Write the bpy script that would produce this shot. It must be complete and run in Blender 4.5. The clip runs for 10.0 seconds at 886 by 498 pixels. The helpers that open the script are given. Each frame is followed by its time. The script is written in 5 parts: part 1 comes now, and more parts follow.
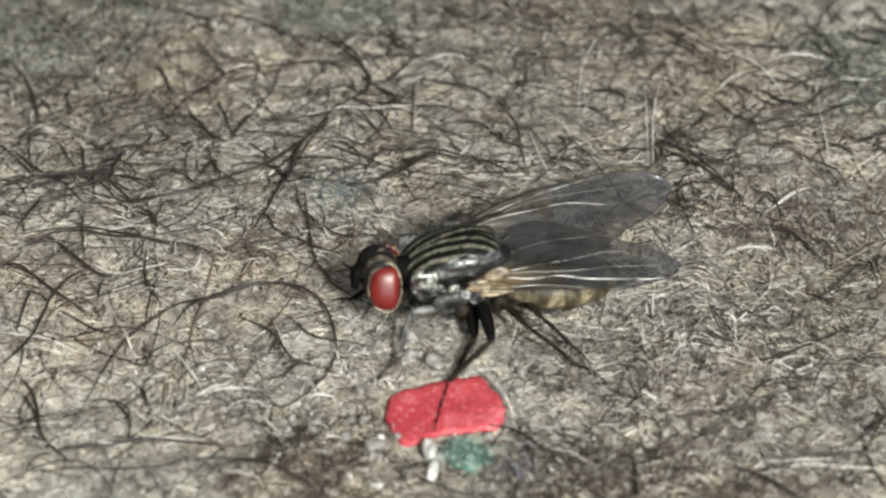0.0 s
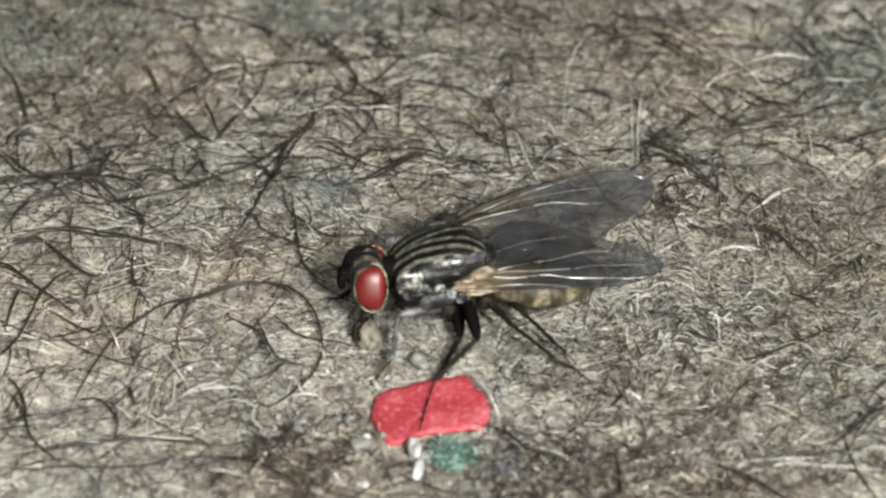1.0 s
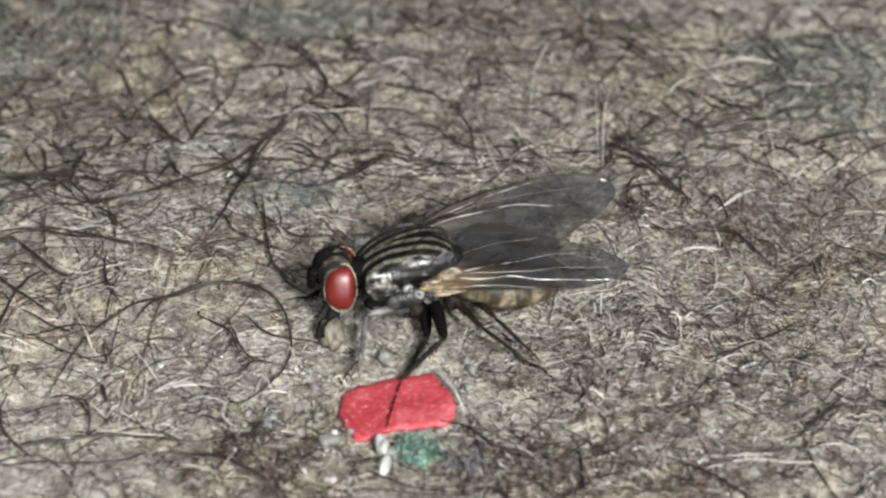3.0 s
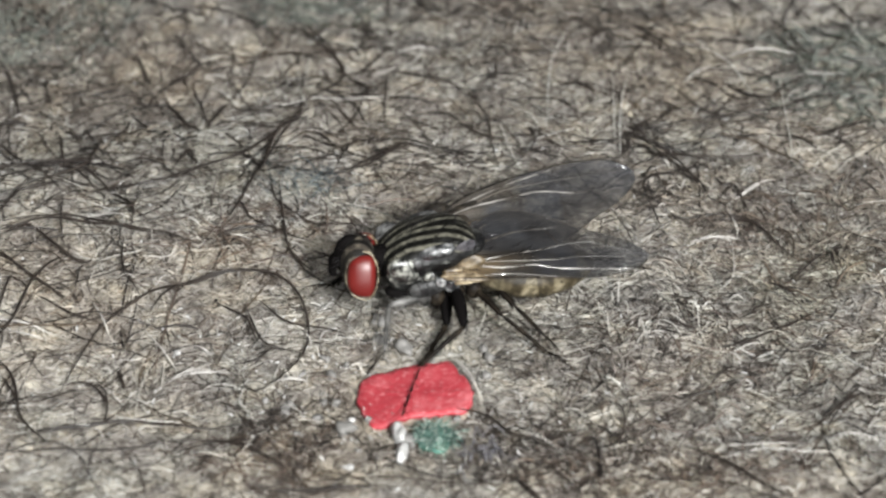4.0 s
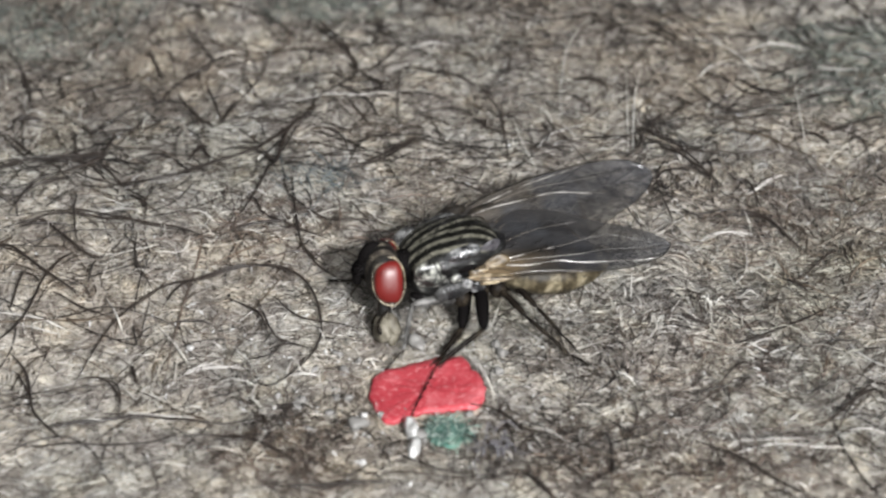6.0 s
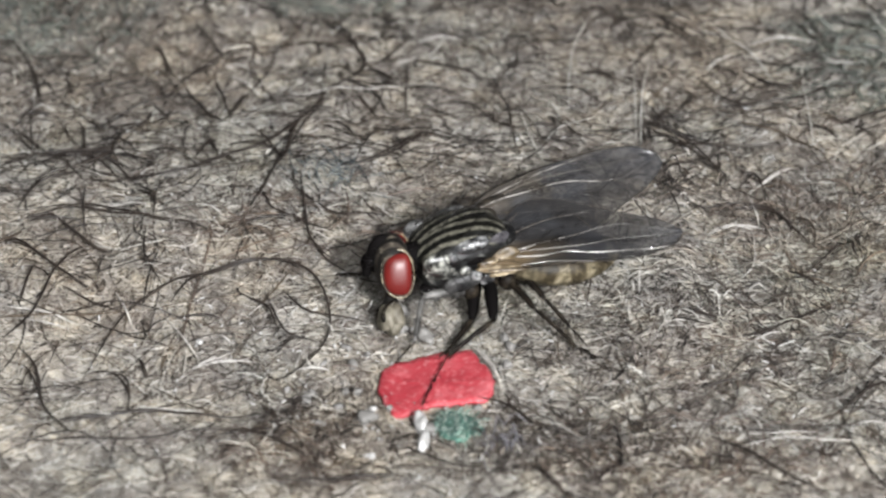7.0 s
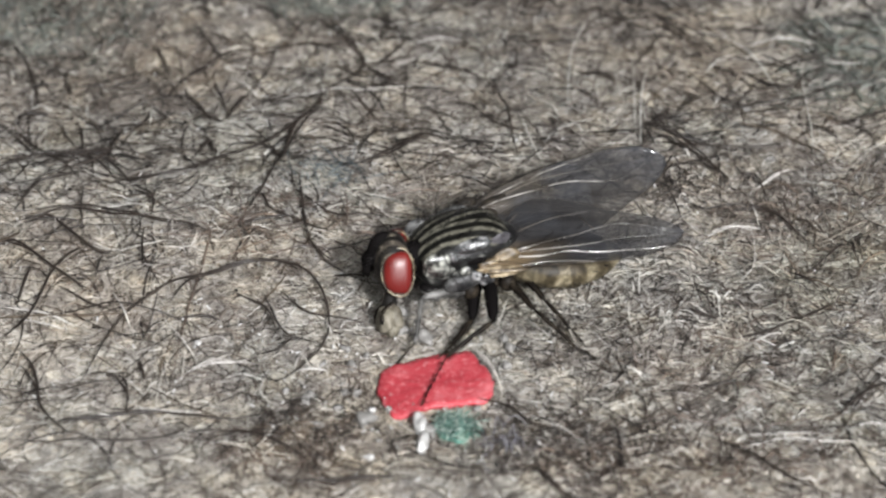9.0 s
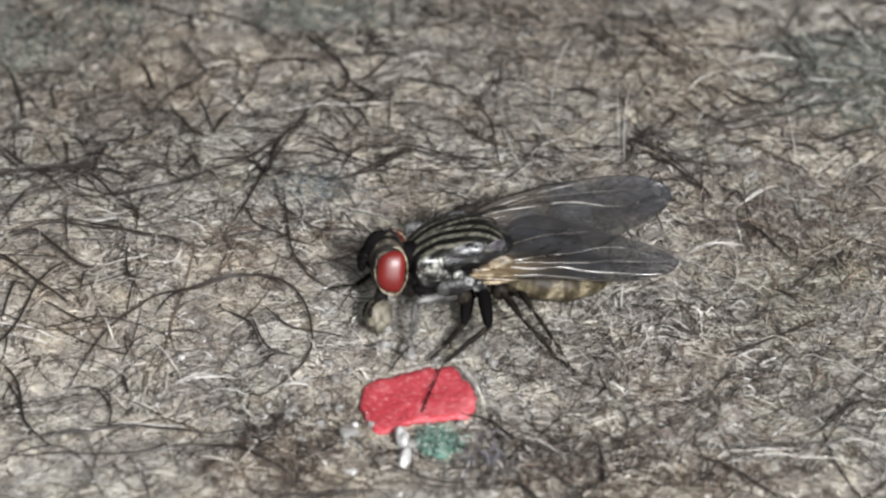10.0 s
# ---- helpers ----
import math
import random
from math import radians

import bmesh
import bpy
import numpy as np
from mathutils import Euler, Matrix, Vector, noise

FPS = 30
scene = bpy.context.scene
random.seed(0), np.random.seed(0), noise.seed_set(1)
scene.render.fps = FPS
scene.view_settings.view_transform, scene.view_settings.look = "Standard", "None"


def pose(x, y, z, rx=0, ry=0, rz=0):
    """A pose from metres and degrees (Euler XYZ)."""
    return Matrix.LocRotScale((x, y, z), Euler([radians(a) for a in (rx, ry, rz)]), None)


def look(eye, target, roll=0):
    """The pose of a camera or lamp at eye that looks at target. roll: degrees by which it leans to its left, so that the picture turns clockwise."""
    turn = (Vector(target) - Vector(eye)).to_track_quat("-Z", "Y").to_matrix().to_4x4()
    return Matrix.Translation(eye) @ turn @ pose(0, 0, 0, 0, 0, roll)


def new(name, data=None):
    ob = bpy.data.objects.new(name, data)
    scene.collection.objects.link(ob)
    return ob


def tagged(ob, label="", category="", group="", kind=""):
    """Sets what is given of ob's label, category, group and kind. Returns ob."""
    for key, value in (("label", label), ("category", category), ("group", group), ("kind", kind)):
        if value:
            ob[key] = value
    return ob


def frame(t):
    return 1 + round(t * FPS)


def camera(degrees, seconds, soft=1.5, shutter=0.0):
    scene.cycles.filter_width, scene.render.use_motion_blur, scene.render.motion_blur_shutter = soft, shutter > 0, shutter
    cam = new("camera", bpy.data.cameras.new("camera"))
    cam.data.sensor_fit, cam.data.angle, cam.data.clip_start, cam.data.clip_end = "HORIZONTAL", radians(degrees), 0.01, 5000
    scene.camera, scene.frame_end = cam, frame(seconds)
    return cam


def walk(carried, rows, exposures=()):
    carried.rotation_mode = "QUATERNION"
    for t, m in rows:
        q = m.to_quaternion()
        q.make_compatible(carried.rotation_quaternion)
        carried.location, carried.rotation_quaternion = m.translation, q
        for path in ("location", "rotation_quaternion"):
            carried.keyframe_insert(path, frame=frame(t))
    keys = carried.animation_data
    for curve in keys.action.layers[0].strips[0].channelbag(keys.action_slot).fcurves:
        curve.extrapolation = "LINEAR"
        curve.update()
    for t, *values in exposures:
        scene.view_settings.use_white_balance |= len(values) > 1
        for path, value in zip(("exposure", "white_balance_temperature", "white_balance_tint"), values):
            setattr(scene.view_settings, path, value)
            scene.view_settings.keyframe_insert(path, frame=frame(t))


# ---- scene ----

MM = 0.001

# ---- camera and its walk (millimetres and degrees: seconds, x, y, z, yaw, pitch, roll) ----
cam = camera(18.0, 10.0, soft=2.55)
CAM_ROWS = [
    (0, -0.118, -63.933, 39.854, 0.236, -31.938, -0.153),
    (0.5, -0.037, -64.223, 40.066, 0.148, -31.944, -0.164),
    (1, 0.000, -64.252, 40.149, 0.000, -32.000, 0.000),
    (1.5, 0.122, -64.220, 40.027, -0.177, -31.957, 0.062),
    (2, 0.175, -64.415, 40.131, -0.422, -31.967, 0.186),
    (2.2, 0.175, -64.415, 40.131, -0.503, -31.967, 0.186),
    (3.3, 0.254, -65.661, 40.967, -0.537, -31.942, 0.423),
    (3.5, 0.172, -65.550, 40.835, -0.469, -31.951, 0.432),
    (4, 0.015, -65.435, 40.691, -0.356, -32.110, 0.425),
    (4.3, 0.008, -65.329, 40.655, -0.014, -32.149, 0.189),
    (4.5, 0.000, -65.228, 40.614, 0.059, -32.195, 0.196),
    (5, 0.091, -65.123, 40.515, 0.114, -32.247, 0.171),
    (5.5, 0.095, -65.212, 40.512, 0.046, -32.211, 0.230),
    (5.7, 0.114, -65.351, 40.592, 0.025, -32.183, 0.266),
    (6.8, 0.047, -65.545, 40.754, 0.125, -32.303, 0.093),
    (7, 0.037, -65.544, 40.773, 0.175, -32.344, 0.092),
    (7.5, -0.035, -65.314, 40.609, 0.145, -32.288, 0.140),
    (8, 0.036, -65.493, 40.708, 0.181, -32.207, 0.110),
    (8.5, -0.000, -65.447, 40.665, 0.122, -32.219, 0.130),
    (9, -0.001, -65.408, 40.599, 0.121, -32.268, 0.119),
    (9.5, 0.095, -65.445, 40.642, 0.053, -32.379, 0.235),
    (9.7, 0.166, -65.648, 40.863, 0.020, -32.236, 0.314),
    (10, 0.137, -65.592, 40.733, -0.155, -31.962, 0.451),
]
walk(cam, [(t, pose(x * MM, y * MM, z * MM, 90 + p, 0, w) @ pose(0, 0, 0, 0, 0, r)) for t, x, y, z, w, p, r in CAM_ROWS],
     exposures=[(0.0, 0.13, 6500, 10), (2.0, 0.11, 6400, 12), (3.5, 0.07, 6330, 13), (5.0, 0.07, 6270, 15), (10.0, 0.07, 6240, 16)])
cam.data.dof.use_dof = True
cam.data.dof.focus_distance = 0.0748
cam.data.dof.aperture_fstop = 132.0

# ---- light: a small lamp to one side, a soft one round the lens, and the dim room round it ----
world = bpy.data.worlds.new("room_light")
scene.world = world
world.use_nodes = True
world.node_tree.nodes["Background"].inputs[0].default_value = (0.97, 0.97, 0.95, 1)
world.node_tree.nodes["Background"].inputs[1].default_value = 0.045
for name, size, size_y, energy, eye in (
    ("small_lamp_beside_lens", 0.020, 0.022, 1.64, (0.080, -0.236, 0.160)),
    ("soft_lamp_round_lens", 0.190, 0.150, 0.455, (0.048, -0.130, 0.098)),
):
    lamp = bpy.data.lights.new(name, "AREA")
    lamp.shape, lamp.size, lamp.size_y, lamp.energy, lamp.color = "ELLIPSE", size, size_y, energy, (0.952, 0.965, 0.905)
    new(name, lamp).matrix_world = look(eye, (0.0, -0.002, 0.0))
scene.view_settings.exposure = 0.0


# ---- materials ----
def mat(name, colour=(0.5, 0.5, 0.5), rough=0.6, metal=0.0, build=None, **sockets):
    m = bpy.data.materials.new(name)
    m.use_nodes = True
    nt = m.node_tree
    b = nt.nodes["Principled BSDF"]
    b.inputs["Base Color"].default_value = (*colour, 1)
    b.inputs["Roughness"].default_value = rough
    b.inputs["Metallic"].default_value = metal
    for key, value in sockets.items():
        b.inputs[key.replace("_", " ")].default_value = value
    if build:
        build(Nodes(nt, b))
    return m


class Nodes:
    """Short hands for the nodes of one material."""

    def __init__(self, nt, bsdf):
        self.nt, self.bsdf = nt, bsdf
        self.place = nt.nodes.new("ShaderNodeTexCoord").outputs["Object"]

    def link(self, a, b):
        self.nt.links.new(a, b)

    def noise(self, scale, detail=4.0, rough=0.55, vector=None):
        n = self.nt.nodes.new("ShaderNodeTexNoise")
        n.inputs["Scale"].default_value = scale / MM
        n.inputs["Detail"].default_value, n.inputs["Roughness"].default_value = detail, rough
        self.link(vector or self.place, n.inputs["Vector"])
        return n.outputs["Fac"]

    def cells(self, scale, feature="F1"):
        n = self.nt.nodes.new("ShaderNodeTexVoronoi")
        n.feature = feature
        n.inputs["Scale"].default_value = scale / MM
        self.link(self.place, n.inputs["Vector"])
        return n.outputs["Distance"]

    def ramp(self, fac, *stops):
        n = self.nt.nodes.new("ShaderNodeValToRGB")
        els = n.color_ramp.elements
        while len(els) < len(stops):
            els.new(0.5)
        for e, (p, c) in zip(els, stops):
            e.position, e.color = p, (*c, 1) if len(c) == 3 else c
        self.link(fac, n.inputs[0])
        return n.outputs[0]

    def mix(self, fac, a, b, mode="MIX"):
        n = self.nt.nodes.new("ShaderNodeMix")
        n.data_type, n.blend_type = "RGBA", mode
        for value, socket in ((fac, n.inputs[0]), (a, n.inputs[6]), (b, n.inputs[7])):
            if isinstance(value, (int, float)):
                socket.default_value = value
            elif isinstance(value, tuple):
                socket.default_value = (*value, 1)
            else:
                self.link(value, socket)
        return n.outputs[2]

    def math(self, op, a, b=0.0, c=0.0):
        n = self.nt.nodes.new("ShaderNodeMath")
        n.operation = op
        for value, socket in zip((a, b, c), n.inputs):
            if isinstance(value, (int, float)):
                socket.default_value = value
            else:
                self.link(value, socket)
        return n.outputs[0]

    def axis(self, k):
        n = self.nt.nodes.new("ShaderNodeSeparateXYZ")
        self.link(self.place, n.inputs[0])
        return self.math("MULTIPLY", n.outputs[k], 1 / MM)

    def island(self):
        return self.nt.nodes.new("ShaderNodeNewGeometry").outputs["Random Per Island"]

    def colour(self, socket):
        self.link(socket, self.bsdf.inputs["Base Color"])

    def rough(self, socket):
        self.link(socket, self.bsdf.inputs["Roughness"])

    def bump(self, height, strength=0.4, depth=0.03):
        n = self.nt.nodes.new("ShaderNodeBump")
        n.inputs["Strength"].default_value, n.inputs["Distance"].default_value = strength, depth * MM
        self.link(height, n.inputs["Height"])
        self.link(n.outputs[0], self.bsdf.inputs["Normal"])


def felt_build(n):
    patches = n.ramp(n.noise(0.16, 3), (0.32, (0.28, 0.25, 0.205)), (0.45, (0.33, 0.305, 0.265)), (0.58, (0.37, 0.355, 0.325)), (0.72, (0.30, 0.30, 0.26)))
    grain = n.ramp(n.noise(2.2, 6, 0.65), (0.34, (0.25, 0.24, 0.23)), (0.50, (0.9, 0.89, 0.87)), (0.64, (1.6, 1.58, 1.52)))
    mottle = n.ramp(n.noise(0.75, 4, 0.6), (0.36, (0.68, 0.66, 0.66)), (0.46, (0.89, 0.88, 0.88)), (0.54, (1.04, 1.04, 1.02)), (0.64, (1.16, 1.13, 1.06)))
    n.colour(n.mix(1.0, n.mix(1.0, patches, grain, "MULTIPLY"), mottle, "MULTIPLY"))
    n.bump(n.noise(3.0, 6, 0.7), 0.9, 0.15)


FELT = mat("felt_mat", rough=0.85, build=felt_build)


def wool(name, *stops, rough=0.45, **sockets):
    def build(n):
        grain = n.mix(1.0, n.ramp(n.island(), *stops), n.ramp(n.noise(3.0, 2), (0.3, (0.7, 0.7, 0.7)), (0.7, (1.15, 1.15, 1.15))), "MULTIPLY")
        mottle = n.ramp(n.noise(0.75, 4, 0.6), (0.36, (0.68, 0.66, 0.66)), (0.46, (0.89, 0.88, 0.88)), (0.54, (1.04, 1.04, 1.02)), (0.64, (1.16, 1.13, 1.06)))
        grain = n.mix(1.0, grain, mottle, "MULTIPLY")
        n.colour(n.mix(1.0, grain, n.ramp(n.noise(0.14, 2), (0.32, (1.035, 0.99, 0.93)), (0.47, (1.0, 1.0, 1.0)), (0.58, (0.97, 1.0, 1.02)), (0.70, (0.98, 1.005, 0.95))), "MULTIPLY"))

    return mat(name, rough=rough, build=build, **sockets)


PALE_WOOL = wool("pale_wool", (0.0, (0.26, 0.235, 0.205)), (0.35, (0.34, 0.315, 0.28)), (0.75, (0.385, 0.364, 0.332)), (1.0, (0.44, 0.42, 0.39)))
DARK_WOOL = wool("dark_wool", (0.0, (0.014, 0.0115, 0.0108)), (0.55, (0.025, 0.020, 0.0175)), (0.85, (0.050, 0.039, 0.031)), (1.0, (0.09, 0.07, 0.05)), rough=0.42, Specular_IOR_Level=0.3)
BROWN_WOOL = wool("brown_wool", (0.0, (0.035, 0.026, 0.021)), (0.6, (0.075, 0.055, 0.045)), (1.0, (0.15, 0.115, 0.09)), rough=0.4)
GREEN_WOOL = wool("green_grey_wool", (0.0, (0.05, 0.057, 0.048)), (0.6, (0.10, 0.11, 0.096)), (1.0, (0.18, 0.19, 0.17)))
GREY_WOOL = wool("grey_wool", (0.0, (0.10, 0.084, 0.070)), (0.6, (0.18, 0.155, 0.132)), (1.0, (0.24, 0.205, 0.168)))
LILAC_WOOL = wool("lilac_grey_lint", (0.0, (0.10, 0.097, 0.113)), (1.0, (0.21, 0.205, 0.23)))
TEAL_WOOL = wool("teal_grey_wool", (0.0, (0.035, 0.047, 0.055)), (1.0, (0.13, 0.155, 0.165)))
WHITE_HAIR = wool("white_hair", (0.0, (0.42, 0.40, 0.37)), (1.0, (0.60, 0.58, 0.55)), rough=0.3)


def pleura(n):
    """Silver-grey dust on black, parted by black seams."""
    seam = n.ramp(n.cells(1.9, "DISTANCE_TO_EDGE"), (0.04, (0.0, 0.0, 0.0)), (0.16, (1.0, 1.0, 1.0)))
    dust = n.ramp(n.noise(2.6, 5, 0.62), (0.45, (0.004, 0.004, 0.0045)), (0.56, (0.022, 0.023, 0.022)), (0.68, (0.15, 0.152, 0.14)))
    return n.mix(seam, (0.005, 0.005, 0.005), dust)


def thorax_build(n):
    """Pale stripes run back from the neck, spreading a little towards the wings."""
    out = n.math("SUBTRACT", n.math("ABSOLUTE", n.axis(1)), n.math("MULTIPLY", n.math("ADD", n.axis(0), 1.15), 0.13))
    y = n.math("ADD", out, n.math("MULTIPLY", n.math("SUBTRACT", n.noise(1.4, 3), 0.5), 0.09))
    wave = n.math("ADD", n.math("MULTIPLY", n.math("COSINE", n.math("MULTIPLY", y, 2 * math.pi / 0.31)), 0.5), 0.5)
    stripes = n.ramp(wave, (0.0, (0.004, 0.004, 0.003)), (0.46, (0.006, 0.006, 0.005)), (0.66, (0.070, 0.067, 0.052)), (1.0, (0.130, 0.125, 0.100)))
    high = n.nt.nodes.new("ShaderNodeMapRange")
    high.inputs["From Min"].default_value, high.inputs["From Max"].default_value = 0.60, 0.68
    fore = n.math("MULTIPLY", n.math("MAXIMUM", n.math("SUBTRACT", -0.45, n.axis(0)), 0.0), 0.6)
    n.link(n.math("ADD", n.math("ADD", n.axis(2), fore), n.math("MULTIPLY", n.noise(0.8, 2), 0.2)), high.inputs["Value"])
    mottle = n.ramp(n.noise(7.0, 4, 0.7), (0.36, (0.28, 0.28, 0.27)), (0.62, (1.2, 1.2, 1.2)))
    n.colour(n.mix(high.outputs[0], pleura(n), n.mix(1.0, stripes, mottle, "MULTIPLY")))
    n.bump(n.noise(5.0, 5, 0.62), 0.7, 0.07)
    n.rough(n.ramp(n.noise(1.6, 3), (0.35, (0.30, 0.30, 0.30)), (0.6, (0.6, 0.6, 0.6))))


THORAX = mat("thorax_cuticle", rough=0.4, build=thorax_build, Specular_IOR_Level=0.28)


def plate_build(n):
    n.colour(n.ramp(n.noise(2.4, 4), (0.42, (0.016, 0.016, 0.017)), (0.52, (0.09, 0.092, 0.094)), (0.64, (0.30, 0.30, 0.295))))
    n.bump(n.noise(2.6, 4, 0.6), 0.9, 0.10)
    n.rough(n.ramp(n.noise(1.8, 3), (0.35, (0.12, 0.12, 0.12)), (0.6, (0.30, 0.30, 0.30))))


PLATE = mat("silver_grey_plate", rough=0.2, build=plate_build, Specular_IOR_Level=0.85)


def dusty_build(n):
    seam = n.ramp(n.cells(1.6, "DISTANCE_TO_EDGE"), (0.02, (0.10, 0.10, 0.10)), (0.07, (1.0, 1.0, 1.0)))
    dust = n.ramp(n.noise(4.2, 5, 0.68), (0.42, (0.006, 0.006, 0.0055)), (0.50, (0.085, 0.087, 0.078)), (0.62, (0.30, 0.305, 0.27)))
    n.colour(n.mix(1.0, dust, seam, "MULTIPLY"))
    n.bump(n.noise(6.5, 4, 0.65), 0.5, 0.03)
    n.rough(n.ramp(n.noise(2.2, 3), (0.38, (0.16, 0.16, 0.16)), (0.56, (0.5, 0.5, 0.5))))


DUSTY = mat("dusty_plate", rough=0.45, build=dusty_build, Specular_IOR_Level=0.8)


def sternum_build(n):
    n.colour(n.ramp(n.noise(2.0, 4, 0.6), (0.36, (0.006, 0.006, 0.0065)), (0.50, (0.032, 0.032, 0.032)), (0.66, (0.09, 0.09, 0.088))))
    n.bump(n.noise(3.4, 4, 0.6), 0.9, 0.09)


STERNUM = mat("grey_sternum", rough=0.42, build=sternum_build, Specular_IOR_Level=0.35)
BLACK = mat("black_cuticle", (0.004, 0.0035, 0.0035), 0.75, Specular_IOR_Level=0.03, build=lambda n: n.bump(n.noise(10.0, 3), 0.2, 0.01))
BRISTLE = mat("black_bristle", (0.008, 0.007, 0.007), 0.4, Specular_IOR_Level=0.2)


def leg_build(n):
    n.colour(n.ramp(n.noise(2.2, 4), (0.4, (0.005, 0.004, 0.0035)), (0.58, (0.012, 0.0095, 0.007)), (0.76, (0.045, 0.036, 0.026))))


# grey near fore leg, with the light from above put into its colour
LIT_GREY_LEG = mat("lit_grey_leg_cuticle", rough=0.5, Specular_IOR_Level=0.35, build=lambda n: n.colour(n.ramp(n.noise(2.4, 4), (0.36, (0.022, 0.021, 0.020)), (0.52, (0.07, 0.068, 0.064)), (0.68, (0.16, 0.157, 0.15)))))
LEG = mat("leg_cuticle", rough=0.55, Specular_IOR_Level=0.08, build=leg_build)


def eye_build(n):
    n.colour(n.ramp(n.noise(0.8, 2), (0.3, (0.078, 0.0070, 0.006)), (0.7, (0.104, 0.0105, 0.0085))))
    n.bump(n.cells(20.0), 0.05, 0.003)


EYE = mat("red_eye", rough=0.34, build=eye_build, Specular_IOR_Level=0.12, Coat_Weight=0.45, Coat_Roughness=0.34, Coat_IOR=1.4)


def face_build(n):
    bands = n.ramp(n.math("ADD", n.math("MULTIPLY", n.math("COSINE", n.math("MULTIPLY", n.axis(1), 2 * math.pi / 0.36)), 0.5), 0.5), (0.40, (0.10, 0.10, 0.10)), (0.6, (1, 1, 1)))
    n.colour(n.mix(1.0, bands, n.ramp(n.noise(3.0, 4), (0.38, (0.016, 0.013, 0.011)), (0.54, (0.058, 0.049, 0.038)), (0.66, (0.17, 0.15, 0.115))), "MULTIPLY"))
    n.bump(n.noise(8.0, 3), 0.3, 0.02)


FACE = mat("dusty_face", rough=0.62, Specular_IOR_Level=0.3, build=face_build)
RIM = mat("pale_gold_rim", (0.50, 0.40, 0.24), 0.35, build=lambda n: n.colour(n.ramp(n.noise(3.0, 3), (0.42, (0.035, 0.028, 0.018)), (0.64, (0.28, 0.23, 0.15)))))


def abdomen_build(n):
    x = n.axis(0)
    band = n.math("COSINE", n.math("MULTIPLY", n.math("ADD", x, n.math("MULTIPLY", n.noise(1.0, 2), 0.5)), 2 * math.pi / 0.82))
    checks = n.ramp(n.noise(3.2, 5, 0.68), (0.34, (0.035, 0.029, 0.018)), (0.50, (0.115, 0.096, 0.060)), (0.66, (0.30, 0.26, 0.18)))
    dark = n.ramp(band, (0.0, (0.35, 0.33, 0.30)), (0.3, (0.7, 0.68, 0.65)), (0.6, (1, 1, 1)))
    back = n.ramp(n.math("ADD", n.axis(2), n.math("MULTIPLY", n.noise(1.5, 3), 0.3)), (0.10, (1.0, 1.0, 1.0)), (0.42, (0.16, 0.14, 0.12)))
    n.colour(n.mix(1.0, n.mix(1.0, checks, dark, "MULTIPLY"), back, "MULTIPLY"))
    n.bump(n.noise(7.0, 3), 0.3, 0.02)


ABDOMEN = mat("abdomen_cuticle", rough=0.55, build=abdomen_build, Specular_IOR_Level=0.25)


def wing_build(n, back=1.0, amber=((0.13, 0.092, 0.052), (0.095, 0.070, 0.042))):
    """Amber along the front of the base, smoky beyond; back: the way to the hind edge."""
    x = n.math("DIVIDE", n.axis(0), 6.0)
    tint = n.ramp(x, (0.0, amber[0]), (0.20, amber[1]), (0.36, (0.042, 0.037, 0.031)), (0.65, (0.036, 0.035, 0.035)), (1.0, (0.038, 0.040, 0.045)))
    hind = n.ramp(n.math("MULTIPLY", n.axis(1), back), (0.42, (0.0, 0.0, 0.0)), (0.85, (1.0, 1.0, 1.0)))
    tint = n.mix(hind, tint, (0.031, 0.030, 0.030))
    # cool reflected light painted into the membrane as faint blue-grey patches
    tint = n.mix(n.ramp(n.noise(0.5, 2), (0.46, (0.0, 0.0, 0.0)), (0.60, (1.0, 1.0, 1.0))), tint, (0.035, 0.036, 0.039))
    n.colour(n.mix(1.0, tint, n.ramp(n.noise(1.0, 3), (0.3, (0.75, 0.75, 0.78)), (0.7, (1.3, 1.3, 1.3))), "MULTIPLY"))
    n.link(n.ramp(x, (0.0, (0.85, 0.85, 0.85)), (0.14, (0.70, 0.70, 0.70)), (0.32, (0.43, 0.43, 0.43)), (0.65, (0.45, 0.45, 0.45)), (1.0, (0.51, 0.51, 0.51))), n.bsdf.inputs["Alpha"])
    stretch = n.nt.nodes.new("ShaderNodeMapping")
    stretch.inputs["Scale"].default_value = (0.28, 2.6, 1.0)
    n.link(n.place, stretch.inputs["Vector"])
    n.bump(n.noise(1.3, 3, 0.5, stretch.outputs[0]), 0.6, 0.08)


WING = mat("smoky_wing", rough=0.16, build=wing_build, Specular_IOR_Level=0.3)
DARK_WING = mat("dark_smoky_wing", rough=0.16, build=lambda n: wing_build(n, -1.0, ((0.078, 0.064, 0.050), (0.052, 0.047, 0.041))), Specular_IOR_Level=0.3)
VEIN = mat("wing_vein", rough=0.16, Specular_IOR_Level=1.0, Coat_Weight=1.0, Coat_Roughness=0.15, build=lambda n: n.colour(n.ramp(n.math("DIVIDE", n.axis(0), 6.0), (0.0, (0.14, 0.10, 0.06)), (0.22, (0.10, 0.085, 0.07)), (0.6, (0.085, 0.08, 0.075)), (1.0, (0.04, 0.038, 0.037)))))
# broken glints along these veins, painted as pale patches in the colour
GLINT_VEIN = mat("glint_vein", rough=0.2, Specular_IOR_Level=1.0, Coat_Weight=1.0, Coat_Roughness=0.15, build=lambda n: n.colour(n.ramp(n.noise(1.1, 3), (0.42, (0.05, 0.043, 0.036)), (0.60, (0.34, 0.32, 0.30)))))
